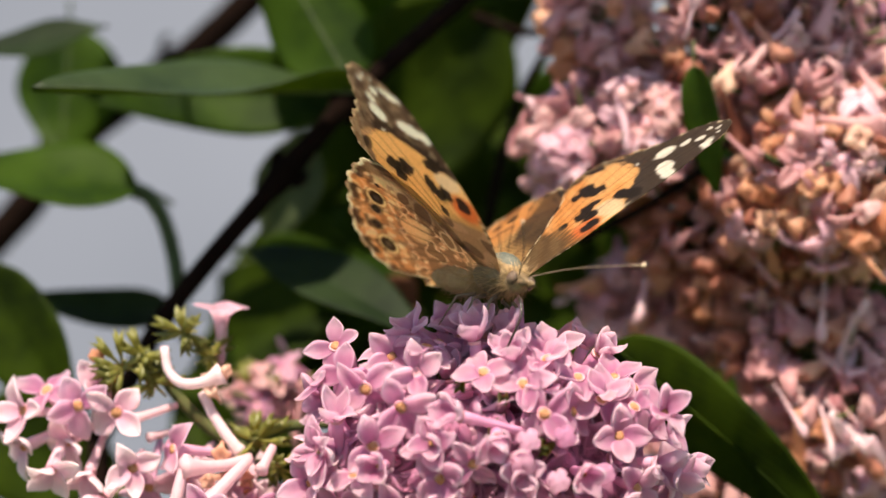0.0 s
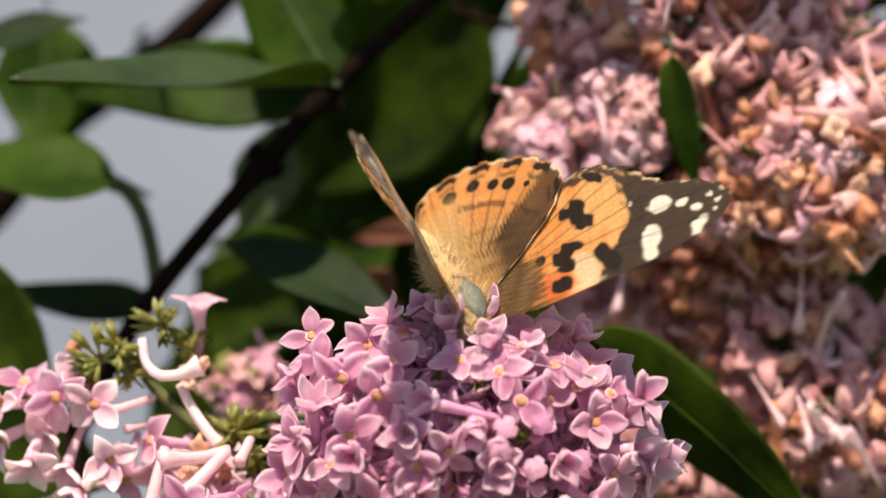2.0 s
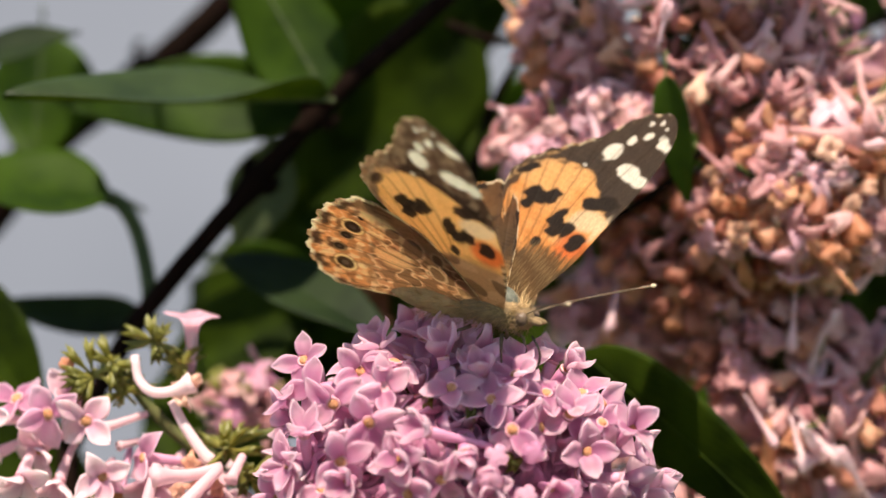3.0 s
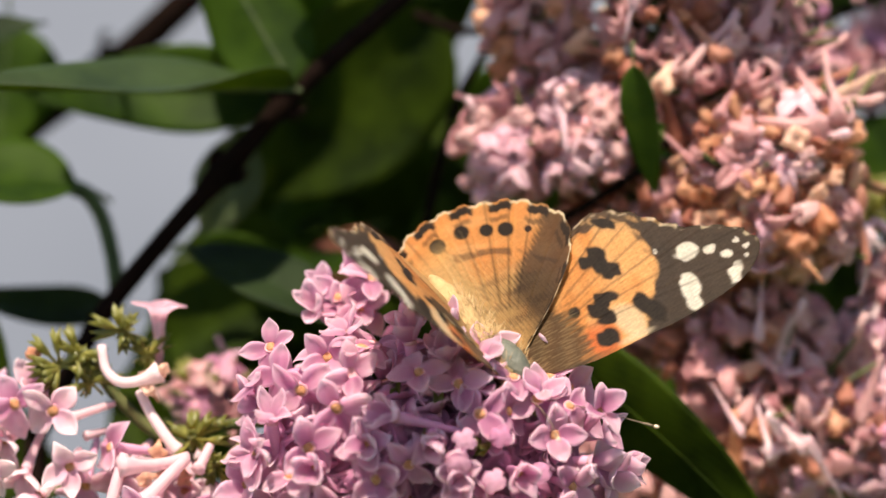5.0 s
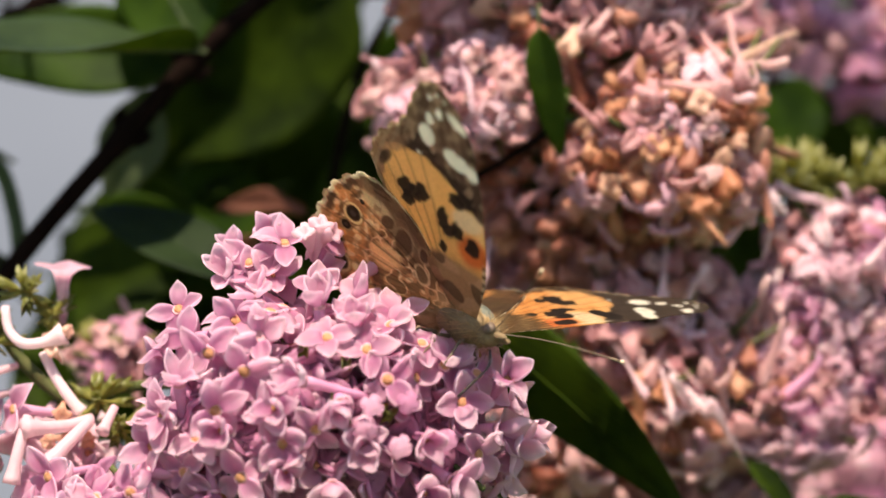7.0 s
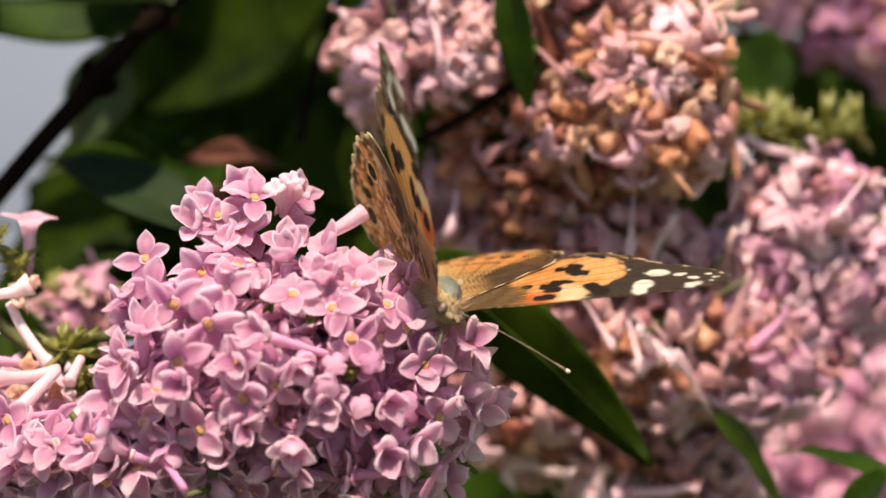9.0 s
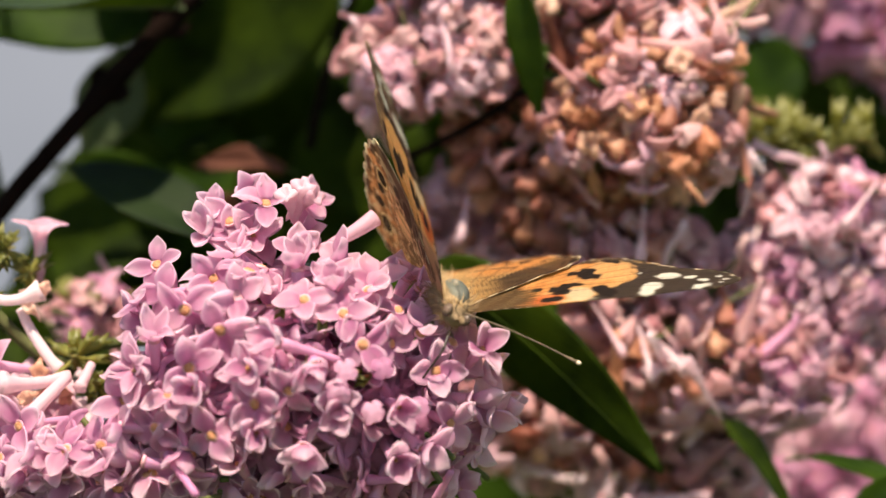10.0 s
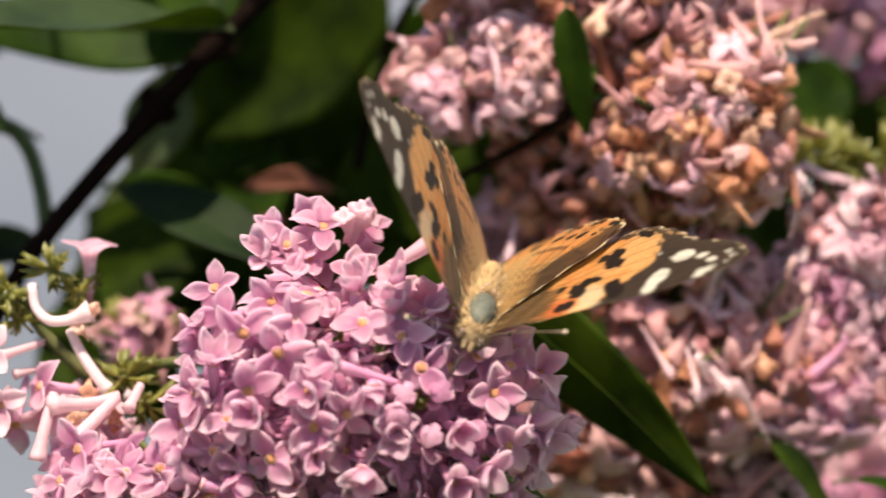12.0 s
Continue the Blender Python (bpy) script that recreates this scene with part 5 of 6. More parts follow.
def fore_under(u, v, edge):
    n = wobble(u, v, 1.0, 9)
    fine = wobble(u, v, 2.6, 62)
    r = np.hypot(u, v - 1)
    col = np.tile(np.array((0.70, 0.40, 0.145)), (len(u), 1))
    col = over(col, CREAM, 0.85 * mark(u + 0.3 * n, v, (14.2, 2.8, 1.5, 2.5, -12), 0.25))
    col = over(col, RED, 0.95 * mark(u + 0.3 * n, v, (10.2, 3.2, 2.0, 2.3, 0), 0.3))
    past = apex_line(u, v, 0.5 * n + 0.3 * fine)
    col = over(col, (0.030, 0.015, 0.010), smooth(-0.3, 0.3, past))
    col = over(col, (0.215, 0.128, 0.088), 0.9 * smooth(1.2, 3.2, past + 0.8 * n + 1.2 * fine) * smooth(5.2, 4.4, v + 0.02 * u))
    col = over(col, (0.26, 0.15, 0.095), 0.92 * smooth(2.9, 2.2, edge * 30 + 0.7 * n) * smooth(-3, -5, v))
    col = over(col, (0.028, 0.014, 0.009), 0.85 * mark(u + 0.3 * n, v, (17.6, -9.6, 1.7, 0.65, 40), 0.2))
    col = over(col, (0.060, 0.032, 0.020), smooth(4.3, 4.8, v + 0.25 * n) * smooth(14.5, 15.5, u))
    for k in FORE_BLACK[:-1]:
        col = over(col, (0.016, 0.009, 0.006), 0.97 * mark(u + 0.4 * n + 0.2 * fine, v + 0.45 * fine, (k[0], k[1], k[2] * 1.12, k[3] * 1.12, k[4]), 0.12))
    col = over(col, (0.30, 0.21, 0.15), 0.7 * smooth(2.0, 3.2, past) * veins_of(u, v, (-17, -13, -9, -5, -1, 3)))
    col = over(col, BROWN, 0.5 * veins_of(u, v, (-36, -29.5, -23.5, -17, -10)) * smooth(0.2, -0.4, past))
    mottle = wobble(u, v, 2.0, 49)
    col = over(col, (0.50, 0.36, 0.26), 0.7 * smooth(0.22, 0.40, mottle) * smooth(1.0, 2.0, past))
    col = over(col, (0.07, 0.036, 0.024), 0.7 * smooth(-0.12, -0.30, mottle) * smooth(1.0, 2.0, past))
    for k in FORE_WHITE:
        col = over(col, (0.80, 0.76, 0.70), mark(u + 0.3 * fine, v + 0.2 * n, (k[0], k[1], k[2] * 1.1, k[3] * 1.1, k[4]), 0.14))
    hatch = smooth(-0.1, 0.25, np.sin(4.6 * (u * 0.5 - v) + n))
    col = over(col, (0.34, 0.25, 0.18), 0.7 * hatch * smooth(1.9, 1.5, edge * 30) * smooth(-3, -4, v + 0.3 * (u - 22)))
    col = over(col, CREAM, 0.85 * smooth(0.55, 0.2, edge * 30) * (fine > -0.05) * smooth(3, 1, v))
    base = smooth(8.9, 7.8, r + 0.7 * n)
    col = over(col, (0.30, 0.165, 0.11), 0.92 * base)
    col = over(col, (0.50, 0.30, 0.22), 0.6 * base * smooth(0.0, 0.4, wobble(u, v, 1.5, 53)))
    col = over(col, (0.055, 0.026, 0.017), 0.85 * base * smooth(0.18, 0.34, wobble(u, v, 1.7, 51)))
    bars = smooth(-0.1, 0.2, np.sin(5.2 * u))
    col = over(col, (0.04, 0.025, 0.018), 0.9 * bars * smooth(4.0, 4.35, v - 0.12 * (u - 6)) * smooth(9.5, 8.5, u))
    col = over(col, (0.62, 0.52, 0.42), 0.8 * (1 - bars) * smooth(4.0, 4.35, v - 0.12 * (u - 6)) * smooth(9.5, 8.5, u))
    # lifted and warmed: sun through the wing is put into the colour
    return col * np.array((1.26, 1.13, 0.87))


def hind_top(u, v, edge):
    n = wobble(u, v, 1.0, 21)
    r = np.hypot(u, v)
    col = np.tile(np.array(ORANGE), (len(u), 1))
    streak = wobble(u * 3.4, v * 0.45, 3.6, 33)
    col = over(col, BUFF, 0.45 * smooth(0.0, 0.6, n))
    col = over(col, GOLD, smooth(13.5, 10.0, r + 1.0 * n + 0.8 * streak) * 0.85)
    col = over(col, (0.11, 0.060, 0.028), 0.8 * smooth(-0.1, 0.4, streak) * smooth(14, 10, r + n) * smooth(2.5, 5, r))
    # broken dusky band across the middle
    col = over(col, (0.085, 0.048, 0.024), 0.75 * smooth(0.95, 0.4, np.abs(r - 15.0 + 0.35 * (u - 5) + 0.5 * n)) * smooth(0.5, 3.0, u) * smooth(-0.45, 0.1, wobble(u * 1.4, v, 1.8, 34)))
    # dark front margin under the forewing
    front = (u * 0.562 + (v - 1) * 0.827)
    col = over(col, (0.040, 0.022, 0.012), 0.88 * smooth(-4.6, -3.2, front + 0.5 * n + 0.5 * wobble(u * 3, v * 0.6, 3, 37)) * smooth(3.5, 6.5, u))
    for x, y, k in HIND_SPOTS:
        col = over(col, DARK, mark(u, v, (x, y, k * 1.08, k * 1.3, 0), 0.14))
    ang = np.degrees(np.arctan2(v + 6, u))
    row = 0.5 + 0.5 * np.cos((ang + 100) * 0.36)
    col = over(col, DARK, 0.55 * smooth(0.35, 0.65, row) * smooth(3.0, 2.7, edge * 22) * smooth(2.0, 2.3, edge * 22))
    col = over(col, DARK, smooth(0.2, 0.5, row) * smooth(1.6, 1.3, edge * 22) * smooth(0.2, 0.35, edge * 22))
    col = over(col, CREAM, smooth(0.5, 0.2, edge * 22) * smooth(0.75, 0.4, row))
    col = over(col, DARK, 0.5 * veins_of(u, v, (-98, -91, -82, -73, -64, -56, -48)))
    hairs = wobble(u * 3, v * 0.4, 4.5, 31)
    col = over(col, (0.56, 0.36, 0.15), smooth(3.4, -0.6, u + 0.12 * v + 0.5 * n + 1.2 * hairs) * smooth(-20, -15, v) * 0.8)
    col *= (1 + 0.25 * wobble(u * 5, v * 0.8, 4.0, 39) * smooth(15, 9, r) + 0.08 * wobble(u, v, 7, 15))[:, None]
    return col


def hind_under(u, v, edge):
    """Tan outer zone with ringed eye spots, marbled pinkish and brown inner zone."""
    n = wobble(u, v, 1.2, 41)
    m = wobble(u, v, 1.5, 42)
    f = wobble(u, v, 2.6, 45)
    r = np.hypot(u, v)
    col = np.tile(np.array((0.52, 0.225, 0.098)), (len(u), 1))
    col = over(col, (0.80, 0.53, 0.32), 0.85 * smooth(0.05, 0.55, n + 0.5 * f))
    inner = smooth(15.2, 13.8, r + 1.0 * n + 0.12 * (u - 4))
    col = over(col, (0.36, 0.165, 0.098), inner * 0.95)
    col = over(col, (0.72, 0.53, 0.40), inner * 0.85 * smooth(0.13, 0.05, np.abs(m - 0.20)))
    col = over(col, (0.085, 0.040, 0.023), inner * smooth(0.30, 0.36, m) * 0.95)
    col = over(col, (0.085, 0.040, 0.024), inner * smooth(-0.10, -0.20, m + 0.35 * f) * 0.9)
    outer = 1 - inner
    col = over(col, (0.17, 0.070, 0.034), 0.8 * outer * smooth(0.16, 0.34, wobble(u, v, 1.9, 47)))
    col = over(col, (0.84, 0.66, 0.50), 0.75 * outer * smooth(0.24, 0.40, wobble(u, v, 2.1, 48)))
    # front margin: dusky, with a pale bar
    front = u * 0.562 + (v - 1) * 0.827
    col = over(col, (0.20, 0.115, 0.075), 0.85 * smooth(-3.4, -2.2, front + 0.5 * n) * smooth(5, 7, u))
    col = over(col, (0.74, 0.46, 0.27), 0.9 * mark(u + 0.5 * n, v + 0.3 * f, (4.6, -10.8, 1.9, 2.3, 10), 0.25))
    col = over(col, (0.86, 0.68, 0.46), 0.8 * mark(u + 0.3 * n, v, (11.6, -10.6, 1.1, 2.4, 35), 0.3))
    for x, y, a, b, t in ((7.2, -7.4, 2.0, 1.3, 25), (9.6, -9.2, 1.0, 1.0, 0), (3.7, -5.1, 1.15, 1.0, 0), (4.9, -1.2, 0.6, 1.2, 0), (6.6, -4.2, 0.9, 0.7, 0)):
        col = over(col, (0.62, 0.46, 0.33), (0.85 if a == 1.15 else 0.3) * mark(u + 0.2 * n, v, (x, y, a + 0.32, b + 0.32, t), 0.12))
        col = over(col, (0.075, 0.034, 0.020), 0.95 * mark(u + 0.2 * n, v + 0.1 * f, (x, y, a, b, t), 0.14))
    # brown arches inside the eye spots
    col = over(col, (0.22, 0.12, 0.07), 0.7 * smooth(0.8, 0.4, np.abs(r - 15.6 + 0.8 * n)) * smooth(-0.3, 0.2, f))
    for k, (x, y, q) in enumerate(HIND_EYES):
        big = 1.0 if k in (0, 3) else 0.78
        if k < 4:
            col = over(col, (0.15, 0.07, 0.035), mark(u, v, (x, y, q * 1.85 * big, q * 1.65 * big, 0), 0.1))
            col = over(col, (0.80, 0.66, 0.40), (1.0 if k in (0, 3) else 0.3) * mark(u, v, (x, y, q * 1.66 * big, q * 1.46 * big, 0), 0.1))
        col = over(col, DARK, mark(u, v, (x, y, q * 1.28 * big, q * 1.12 * big, 0), 0.12))
        col = over(col, (0.07, 0.05, 0.045), mark(u, v, (x, y, q * 0.5 * big, q * 0.42 * big, 0), 0.3))
    ang = np.degrees(np.arctan2(v + 6, u))
    row = 0.5 + 0.5 * np.cos((ang + 100) * 0.36)
    col = over(col, (0.095, 0.046, 0.026), 0.9 * smooth(0.35, 0.6, row) * smooth(3.3, 2.9, edge * 23) * smooth(2.3, 2.6, edge * 23))
    col = over(col, (0.11, 0.058, 0.034), 0.92 * smooth(0.22, 0.45, row) * smooth(2.0, 1.6, edge * 23) * smooth(0.6, 0.9, edge * 23))
    col = over(col, (0.84, 0.74, 0.58), 0.95 * smooth(0.8, 0.45, edge * 23))
    col = over(col, BROWN, 0.7 * smooth(0.4, 0.15, edge * 23) * smooth(0.5, 0.7, row))
    col = over(col, BROWN, 0.7 * veins_of(u, v, (-98, -91, -82, -73, -64, -56, -48)))
    col = over(col, (0.40, 0.26, 0.175), 0.6 * smooth(5, 1.5, r))
    # same warm lift in the colour, for light passing through the wing
    return col * np.array((1.32, 1.14, 0.87))


def wing_mesh(name, outline, sidex, top, under, camber, hem=0.0):
    """A wing as a thin solid: rays from the root to a scalloped edge, two faces with their own pattern."""
    n_edge, n_r = 350, 130
    closed = np.array([(p.x, p.y) for p in spline([(p[0], p[1], 0) for p in outline], 600)])
    run = np.concatenate([[0], np.cumsum(np.hypot(*np.diff(closed, axis=0).T))])
    at = np.linspace(0, run[-1], n_edge)
    ed = np.stack([np.interp(at, run, closed[:, 0]), np.interp(at, run, closed[:, 1])], 1)
    reach = np.hypot(ed[:, 0], ed[:, 1])
    # the outer margin is scalloped between the veins
    wavy = (reach > 0.55 * reach.max()) * smooth(1.5, -0.5, ed[:, 1])
    ed = ed * (1 + (0.22 * np.sin(at * 2.45) + 0.08 * np.sin(at * 7.3 + 1)) * wavy / np.maximum(reach, 1))[:, None]
    rr = (np.arange(n_r + 1) / n_r) ** 0.9
    u = (ed[:, 0][:, None] * rr[None, :]).ravel()
    v = (ed[:, 1][:, None] * rr[None, :]).ravel()
    edge = np.tile(1 - rr, n_edge) * np.repeat(reach / reach.max(), n_r + 1)
    z = camber * np.sin(np.clip(np.hypot(u, v) / reach.max(), 0, 1) * math.pi) * 1.0 + 0.10 * wobble(u, v, 0.5, 77)
    z -= hem * np.clip(-v / 22, 0, 1.1) ** 2
    z += 0.05 * veins_of(u, v, (-94, -86, -78, -70, -62, -54, -37, -30, -23, -15, -8, 2))
    pts = np.stack([u * sidex, v, z], 1) * 0.001 * WING_SIZE
    gap = 0.00005
    verts = np.concatenate([pts + [0, 0, gap], pts - [0, 0, gap]])
    cols = np.concatenate([top(u, v, edge), under(u, v, edge)])
    cols = np.clip(cols, 0.004, 0.9)
    w, half = n_r + 1, n_edge * (n_r + 1)
    faces = []
    for i in range(n_edge - 1):
        for j in range(n_r):
            a, b, c, d = i * w + j, i * w + j + 1, (i + 1) * w + j + 1, (i + 1) * w + j
            if sidex > 0:
                a, b, c, d = d, c, b, a
            faces.append((a, b, c, d))
            faces.append((half + d, half + c, half + b, half + a))
        a, b = i * w + n_r, (i + 1) * w + n_r
        faces.append((a, half + a, half + b, b) if sidex > 0 else (b, half + b, half + a, a))
    me = mesh(name, verts, faces, [MAT["wing"]])
    at = me.color_attributes.new("pattern", "FLOAT_COLOR", "POINT")
    at.data.foreach_set("color", np.concatenate([cols, np.ones((len(cols), 1))], 1).astype(np.float32).ravel())
    return me


wings = {}
for s in (-1, 1):
    wings["hind", s] = child("hindwing", wing_mesh("hindwing", HIND, s, hind_top, hind_under, 0.5, 1.8), butterfly, label="rounded orange hindwing with a row of dark spots, marbled below")
    wings["fore", s] = child("forewing", wing_mesh("forewing", FORE, s, fore_top, fore_under, 0.7), butterfly, label="orange forewing with black tip and white spots")


def sway(x, z, turn):
    """The panicle's pose: shifted by millimetres and turned clockwise about its middle."""
    pivot = Matrix.Translation(ORIGIN + Vector((0, 300, -20)) * 0.001)
    return Matrix.Translation(Vector((x, 0, z)) * 0.001) @ pivot @ pose(0, 0, 0, 0, turn, 0)


def perch(x, y, z, yaw, pitch, roll):
    """The butterfly's pose: its thorax in millimetres, and its turn."""
    turn = pose(0, 0, 0, 0, 0, 180 + yaw) @ pose(0, 0, 0, pitch) @ pose(0, 0, 0, 0, roll)
    return Matrix.Translation(ORIGIN + Vector((x, y, z)) * 0.001) @ turn


def flap(side, lift, sweep):
    """A wing's pose on the thorax: side -1 or 1, degrees of lift and forward sweep."""
    root = Matrix.Translation(Vector((1.4 * side, 1.0, 1.0)) * 0.001)
    return root @ pose(0, 0, 0, 0, -side * lift) @ pose(0, 0, 0, 0, 0, side * sweep)


def motions():
    walk(panicle, [
        (0, sway(-0.16, 0.45, 0.15)),
        (0.5, sway(-0.41, 0.64, -0.08)),
        (1, sway(-0.42, 0.37, -0.03)),
        (1.5, sway(-0.00, 0.00, -0.00)),
        (2, sway(-0.31, 0.75, -0.26)),
        (2.5, sway(-0.51, -0.10, 0.03)),
        (4.3, sway(0.27, -0.11, 0.15)),
        (4.5, sway(-0.24, 0.48, -0.17)),
        (5, sway(-0.39, 0.33, -0.40)),
        (5.5, sway(0.06, 0.26, 0.08)),
        (6, sway(-0.32, 0.12, 0.37)),
        (6.5, sway(-0.02, -0.18, 0.84)),
        (7, sway(-0.15, 0.01, 0.51)),
        (7.5, sway(-0.23, -0.29, 1.40)),
        (9.5, sway(-0.46, -0.52, 3.07)),
        (10, sway(-0.32, -0.47, 3.00)),
        (10.5, sway(-0.44, -0.12, 2.64)),
        (11, sway(-0.33, -0.62, 3.03)),
        (11.5, sway(-1.02, -0.51, 2.71)),
        (12, sway(0.77, -0.64, 2.73))])
    walk(top_sprig, [
        (0, pose(0.001, 0.001, -0.007, 0, 6)), (2.5, pose(0.001, 0.001, -0.007, 0, 6)), (4.3, pose(-0.0005, 0.011, 0)), (5.1, pose(-0.0005, 0.011, 0)), (5.6, pose(0, 0, 0)), (12, pose(0, 0, 0))])
    walk(butterfly, [
        (0, perch(4.35, 305.03, -5.15, 28.6, -2.7, -16.9)),
        (0.2, perch(3.86, 304.81, -6.13, 29.9, -16.7, -15.1)),
        (0.4, perch(3.22, 304.52, -7.44, 31.8, -35.1, -12.7)),
        (0.5, perch(3.14, 304.49, -7.61, 32.0, -37.6, -12.4)),
        (1, perch(2.87, 304.61, -9.02, 25.3, -38.0, -21.6)),
        (1.5, perch(3.24, 304.72, -9.55, 25.9, -37.9, -18.3)),
        (2, perch(2.89, 304.07, -8.96, 24.1, -37.6, -13.6)),
        (2.2, perch(3.20, 304.09, -8.75, 26.6, -34.9, -11.4)),
        (2.4, perch(5.03, 304.20, -7.51, 42.1, -18.5, 2.1)),
        (2.5, perch(5.94, 304.26, -6.88, 49.9, -10.3, 8.8)),
        (2.7, perch(5.94, 304.26, -6.88, 49.9, -10.3, 8.8)),
        (4.3, perch(16.84, 305.61, -11.73, 69.8, -22.9, -3.6)),
        (4.5, perch(16.84, 305.61, -11.73, 69.8, -22.9, -3.6)),
        (4.9, perch(13.63, 303.85, -13.91, 53.3, -37.4, 3.9)),
        (5, perch(12.25, 303.10, -14.84, 46.3, -43.6, 7.1)),
        (5.3, perch(12.74, 303.11, -14.61, 44.9, -39.6, 0.3)),
        (5.4, perch(14.31, 303.12, -13.87, 40.5, -26.8, -21.7)),
        (5.5, perch(14.67, 303.12, -13.69, 39.4, -23.8, -26.8)),
        (6, perch(17.12, 304.42, -16.29, 48.6, -28.0, -39.2)),
        (6.3, perch(17.19, 304.33, -16.05, 48.2, -26.3, -37.5)),
        (6.5, perch(17.97, 303.33, -13.21, 42.7, -6.7, -18.0)),
        (6.7, perch(18.49, 302.43, -14.92, 38.9, -9.3, -36.3)),
        (7, perch(18.55, 302.34, -15.12, 38.5, -9.6, -38.3)),
        (7.5, perch(21.28, 303.60, -19.01, 33.4, -21.7, -45.2)),
        (9.5, perch(19.81, 302.39, -17.82, 7.9, -10.8, -26.7)),
        (10, perch(19.93, 302.63, -17.72, 8.1, -10.5, -28.3)),
        (10.5, perch(19.77, 302.16, -17.41, 7.9, -11.0, -24.1)),
        (10.9, perch(19.85, 301.97, -17.28, 8.6, -9.7, -26.5)),
        (11, perch(20.48, 300.41, -16.23, 14.6, 0.5, -45.9)),
        (11.1, perch(20.26, 300.40, -16.25, 13.1, -0.4, -45.2)),
        (11.2, perch(18.50, 300.35, -16.34, 1.0, -7.8, -39.7)),
        (11.4, perch(16.29, 300.29, -16.46, -14.0, -17.0, -32.7)),
        (11.5, perch(16.07, 300.28, -16.47, -15.5, -17.9, -32.0)),
        (12, perch(17.99, 301.52, -16.41, -12.8, -23.7, -30.3))])
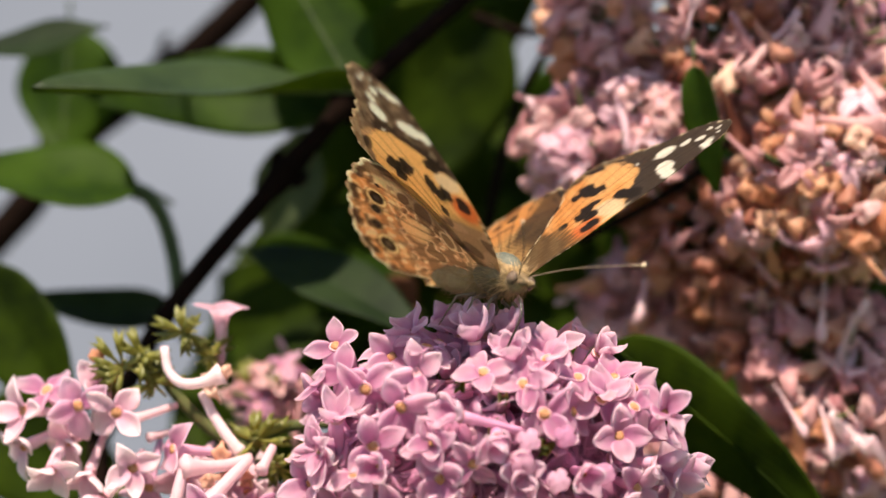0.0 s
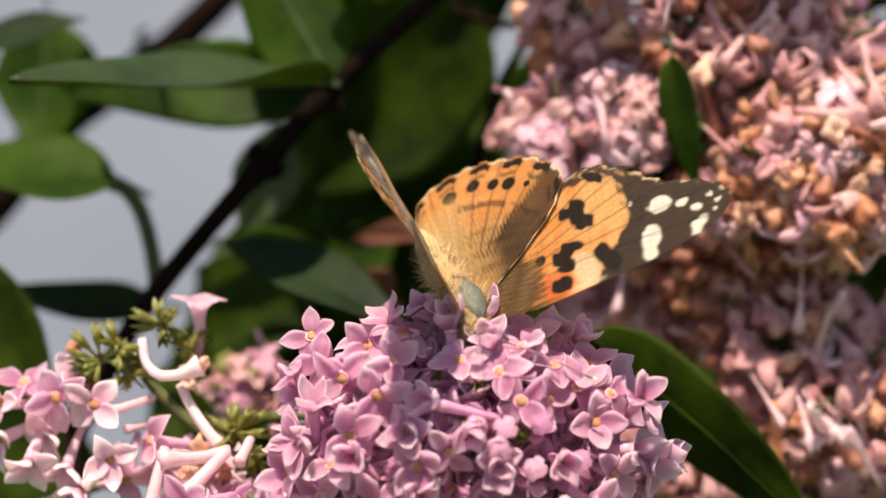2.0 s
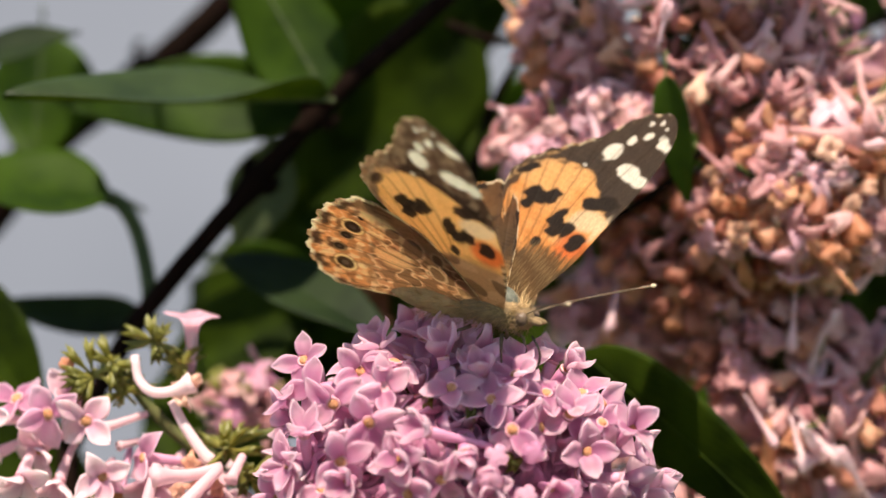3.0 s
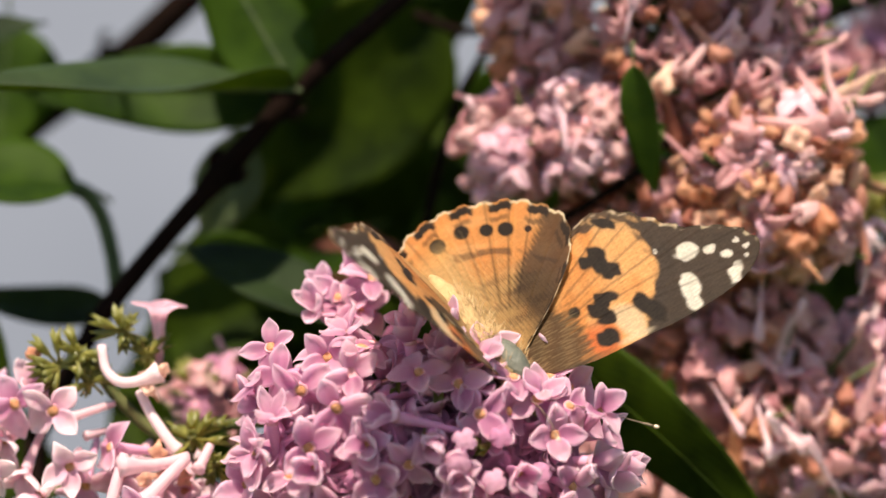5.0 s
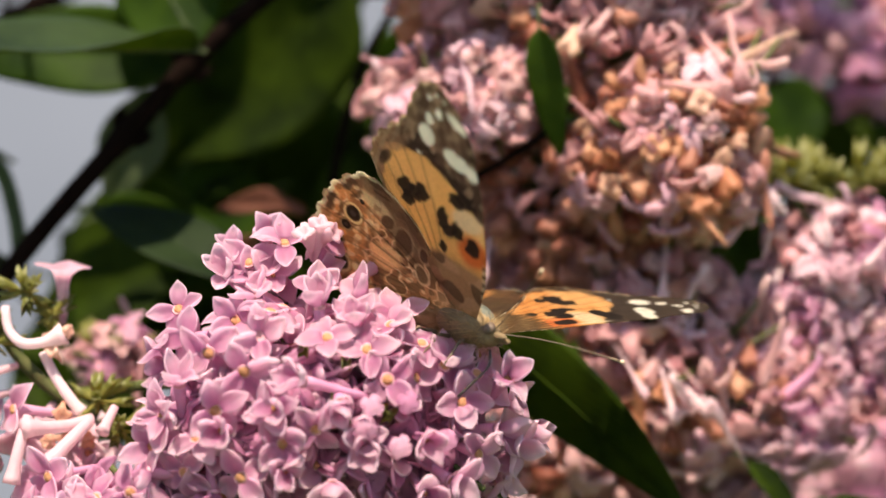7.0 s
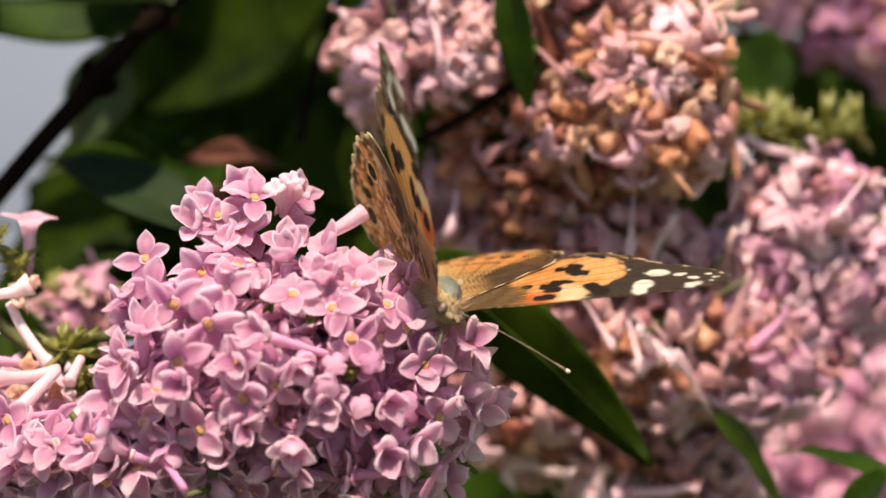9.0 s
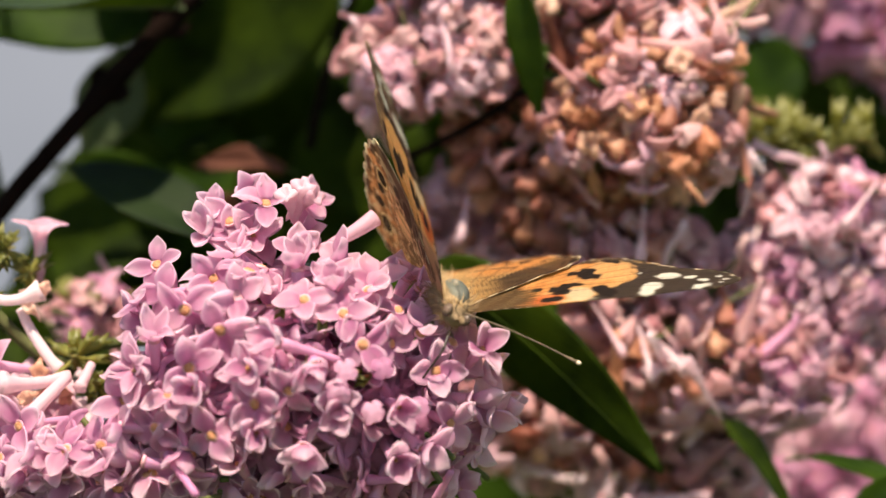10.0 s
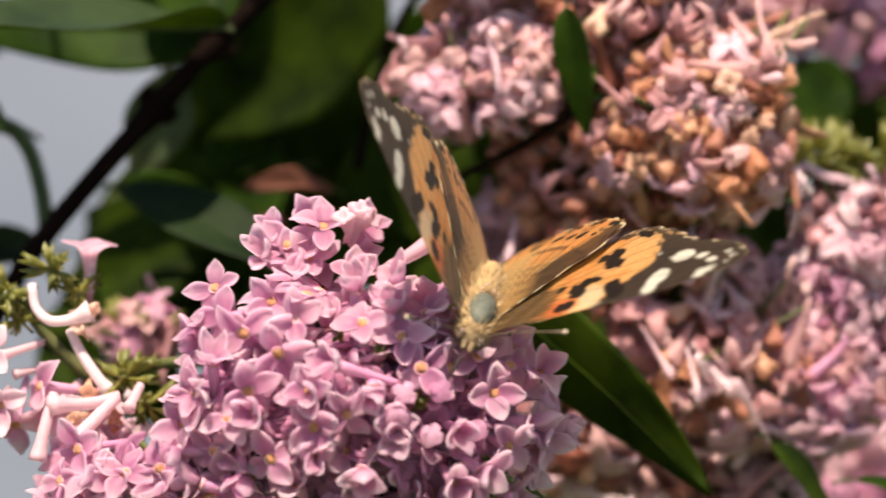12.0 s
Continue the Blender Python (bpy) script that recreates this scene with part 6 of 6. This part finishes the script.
    beats = [(0, 54.1, 30.8, 13.0, 11.6, 5.0, 7.0, -1.0, -1.0),
        (0.2, 57.3, 29.9, 12.1, 7.2, 4.9, 5.0, -0.5, -1.0),
        (0.4, 61.5, 28.8, 11.0, 1.5, 4.8, 5.0, 0.3, -1.0),
        (0.5, 62.0, 28.6, 10.8, 0.8, 4.7, 5.0, 0.4, -1.0),
        (1, 61.6, 29.1, 9.9, 4.0, 5.2, 5.0, 2.5, -1.0),
        (1.5, 60.0, 31.7, 10.6, 3.7, 5.6, 5.0, 1.6, -1.0),
        (2, 55.8, 38.3, 10.3, 5.5, 5.0, 5.0, 1.5, -1.0),
        (2.2, 54.4, 39.8, 10.2, 5.7, 5.0, 5.0, 1.2, -1.0),
        (2.4, 45.7, 48.4, 9.3, 6.9, 5.0, 6.0, -0.3, -4.5),
        (2.5, 41.4, 52.7, 8.9, 7.5, 5.0, 6.0, -1.0, -6.0),
        (2.7, 41.4, 52.7, 8.9, 7.5, 5.0, 6.0, -1.0, -6.0),
        (4.3, 40.6, 30.7, 7.2, 5.0, 5.0, -2.4, -1.0, -1.3),
        (4.5, 40.6, 30.7, 7.2, 5.0, 5.0, -2.4, -1.0, -1.3),
        (4.9, 38.9, 30.5, 5.4, -9.7, 0.4, 2.8, 2.4, -1.1),
        (5, 38.2, 30.4, 4.7, -15.9, -1.6, 5.0, 3.8, -1.0),
        (5.3, 38.1, 32.7, 5.6, -10.6, -0.3, 4.7, 2.9, -1.3),
        (5.4, 37.9, 40.0, 8.5, 6.7, 4.0, 3.6, -0.3, -2.4),
        (5.5, 37.8, 41.7, 9.2, 10.7, 5.0, 3.3, -1.0, -2.7),
        (6, 46.6, 33.1, 13.1, 12.0, 5.0, 7.2, -1.0, -0.8),
        (6.3, 45.9, 33.8, 13.2, 12.0, 5.0, 7.0, -1.0, -1.1),
        (6.5, 37.4, 42.4, 15.0, 11.5, 5.0, 4.8, -1.0, -3.7),
        (6.7, 44.5, 25.1, 12.8, 13.1, 5.0, 6.4, -1.0, -2.4),
        (7, 45.3, 23.2, 12.5, 13.3, 5.0, 6.6, -1.0, -2.3),
        (7.5, 54.1, 27.0, 14.9, 15.5, 5.0, 9.5, -1.0, -2.3),
        (9.5, 37.4, 45.0, 13.8, 10.6, 7.0, 11.0, 0.1, -5.0),
        (10, 38.2, 42.7, 14.0, 9.9, 7.4, 11.0, 0.7, -4.0),
        (10.5, 34.5, 45.7, 13.2, 10.3, 7.6, 10.0, -0.6, -3.0),
        (10.9, 37.0, 43.4, 13.0, 11.0, 7.3, 10.0, -0.6, -3.0),
        (11, 57.8, 24.3, 11.2, 16.8, 5.0, 7.7, -1.0, -2.4),
        (11.1, 57.5, 25.2, 11.1, 16.6, 5.1, 7.5, -0.8, -2.3),
        (11.2, 55.2, 32.6, 9.9, 14.9, 5.8, 6.5, 0.5, -1.7),
        (11.4, 52.3, 41.8, 8.5, 12.8, 6.7, 5.1, 2.1, -1.1),
        (11.5, 52.0, 42.7, 8.3, 12.6, 6.8, 5.0, 2.3, -1.0),
        (12, 51.7, 43.9, 7.7, 10.4, 3.5, 5.0, 3.2, -1.0)]
    # antennae: degrees outward and up
    for side, rows in ((-1, ((0, 34.8, 17.8), (4.3, 48, 15), (4.5, 50, 14.5), (5, 42, 16), (5.5, 36.9, 17.4), (6, 25.6, 8.6), (6.5, 33, 15), (7, 38.1, 19.7), (7.5, 41.3, 6.5), (9.5, 70.2, 4.3),
                             (10, 70.3, 7.2), (10.5, 70.5, 3.1), (11, 64.8, 27.9), (11.5, 52.8, 35.8), (12, 45.2, 43.6))),
                       (1, ((0, 34.8, 17.8), (5, 34.8, 25), (5.5, 39.5, 39), (6, 33.8, 24.3), (6.5, 36, 20), (7, 39.8, 17.7), (7.5, 36.3, 15.2), (9.5, 22.3, 17), (10, 23, 15.9), (10.5, 21, 17.8),
                            (11, 30.3, 12.5), (12, 34.8, 17.8)))):
        walk(antennae[side], [(t, pose(side * 0.0006, 0.007, 0.0015) @ pose(0, 0, 0, 0, 0, -side * out) @ pose(0, 0, 0, lift)) for t, out, lift in rows])
    walk(wings["fore", -1], [(b[0], flap(-1, b[1], b[3])) for b in beats])
    walk(wings["fore", 1], [(b[0], flap(1, b[2], b[4])) for b in beats])
    walk(wings["hind", -1], [(b[0], flap(-1, b[1] + b[7] + 3, b[5])) for b in beats])
    walk(wings["hind", 1], [(b[0], flap(1, b[2] + b[8] + 3, b[6])) for b in beats])


motions()
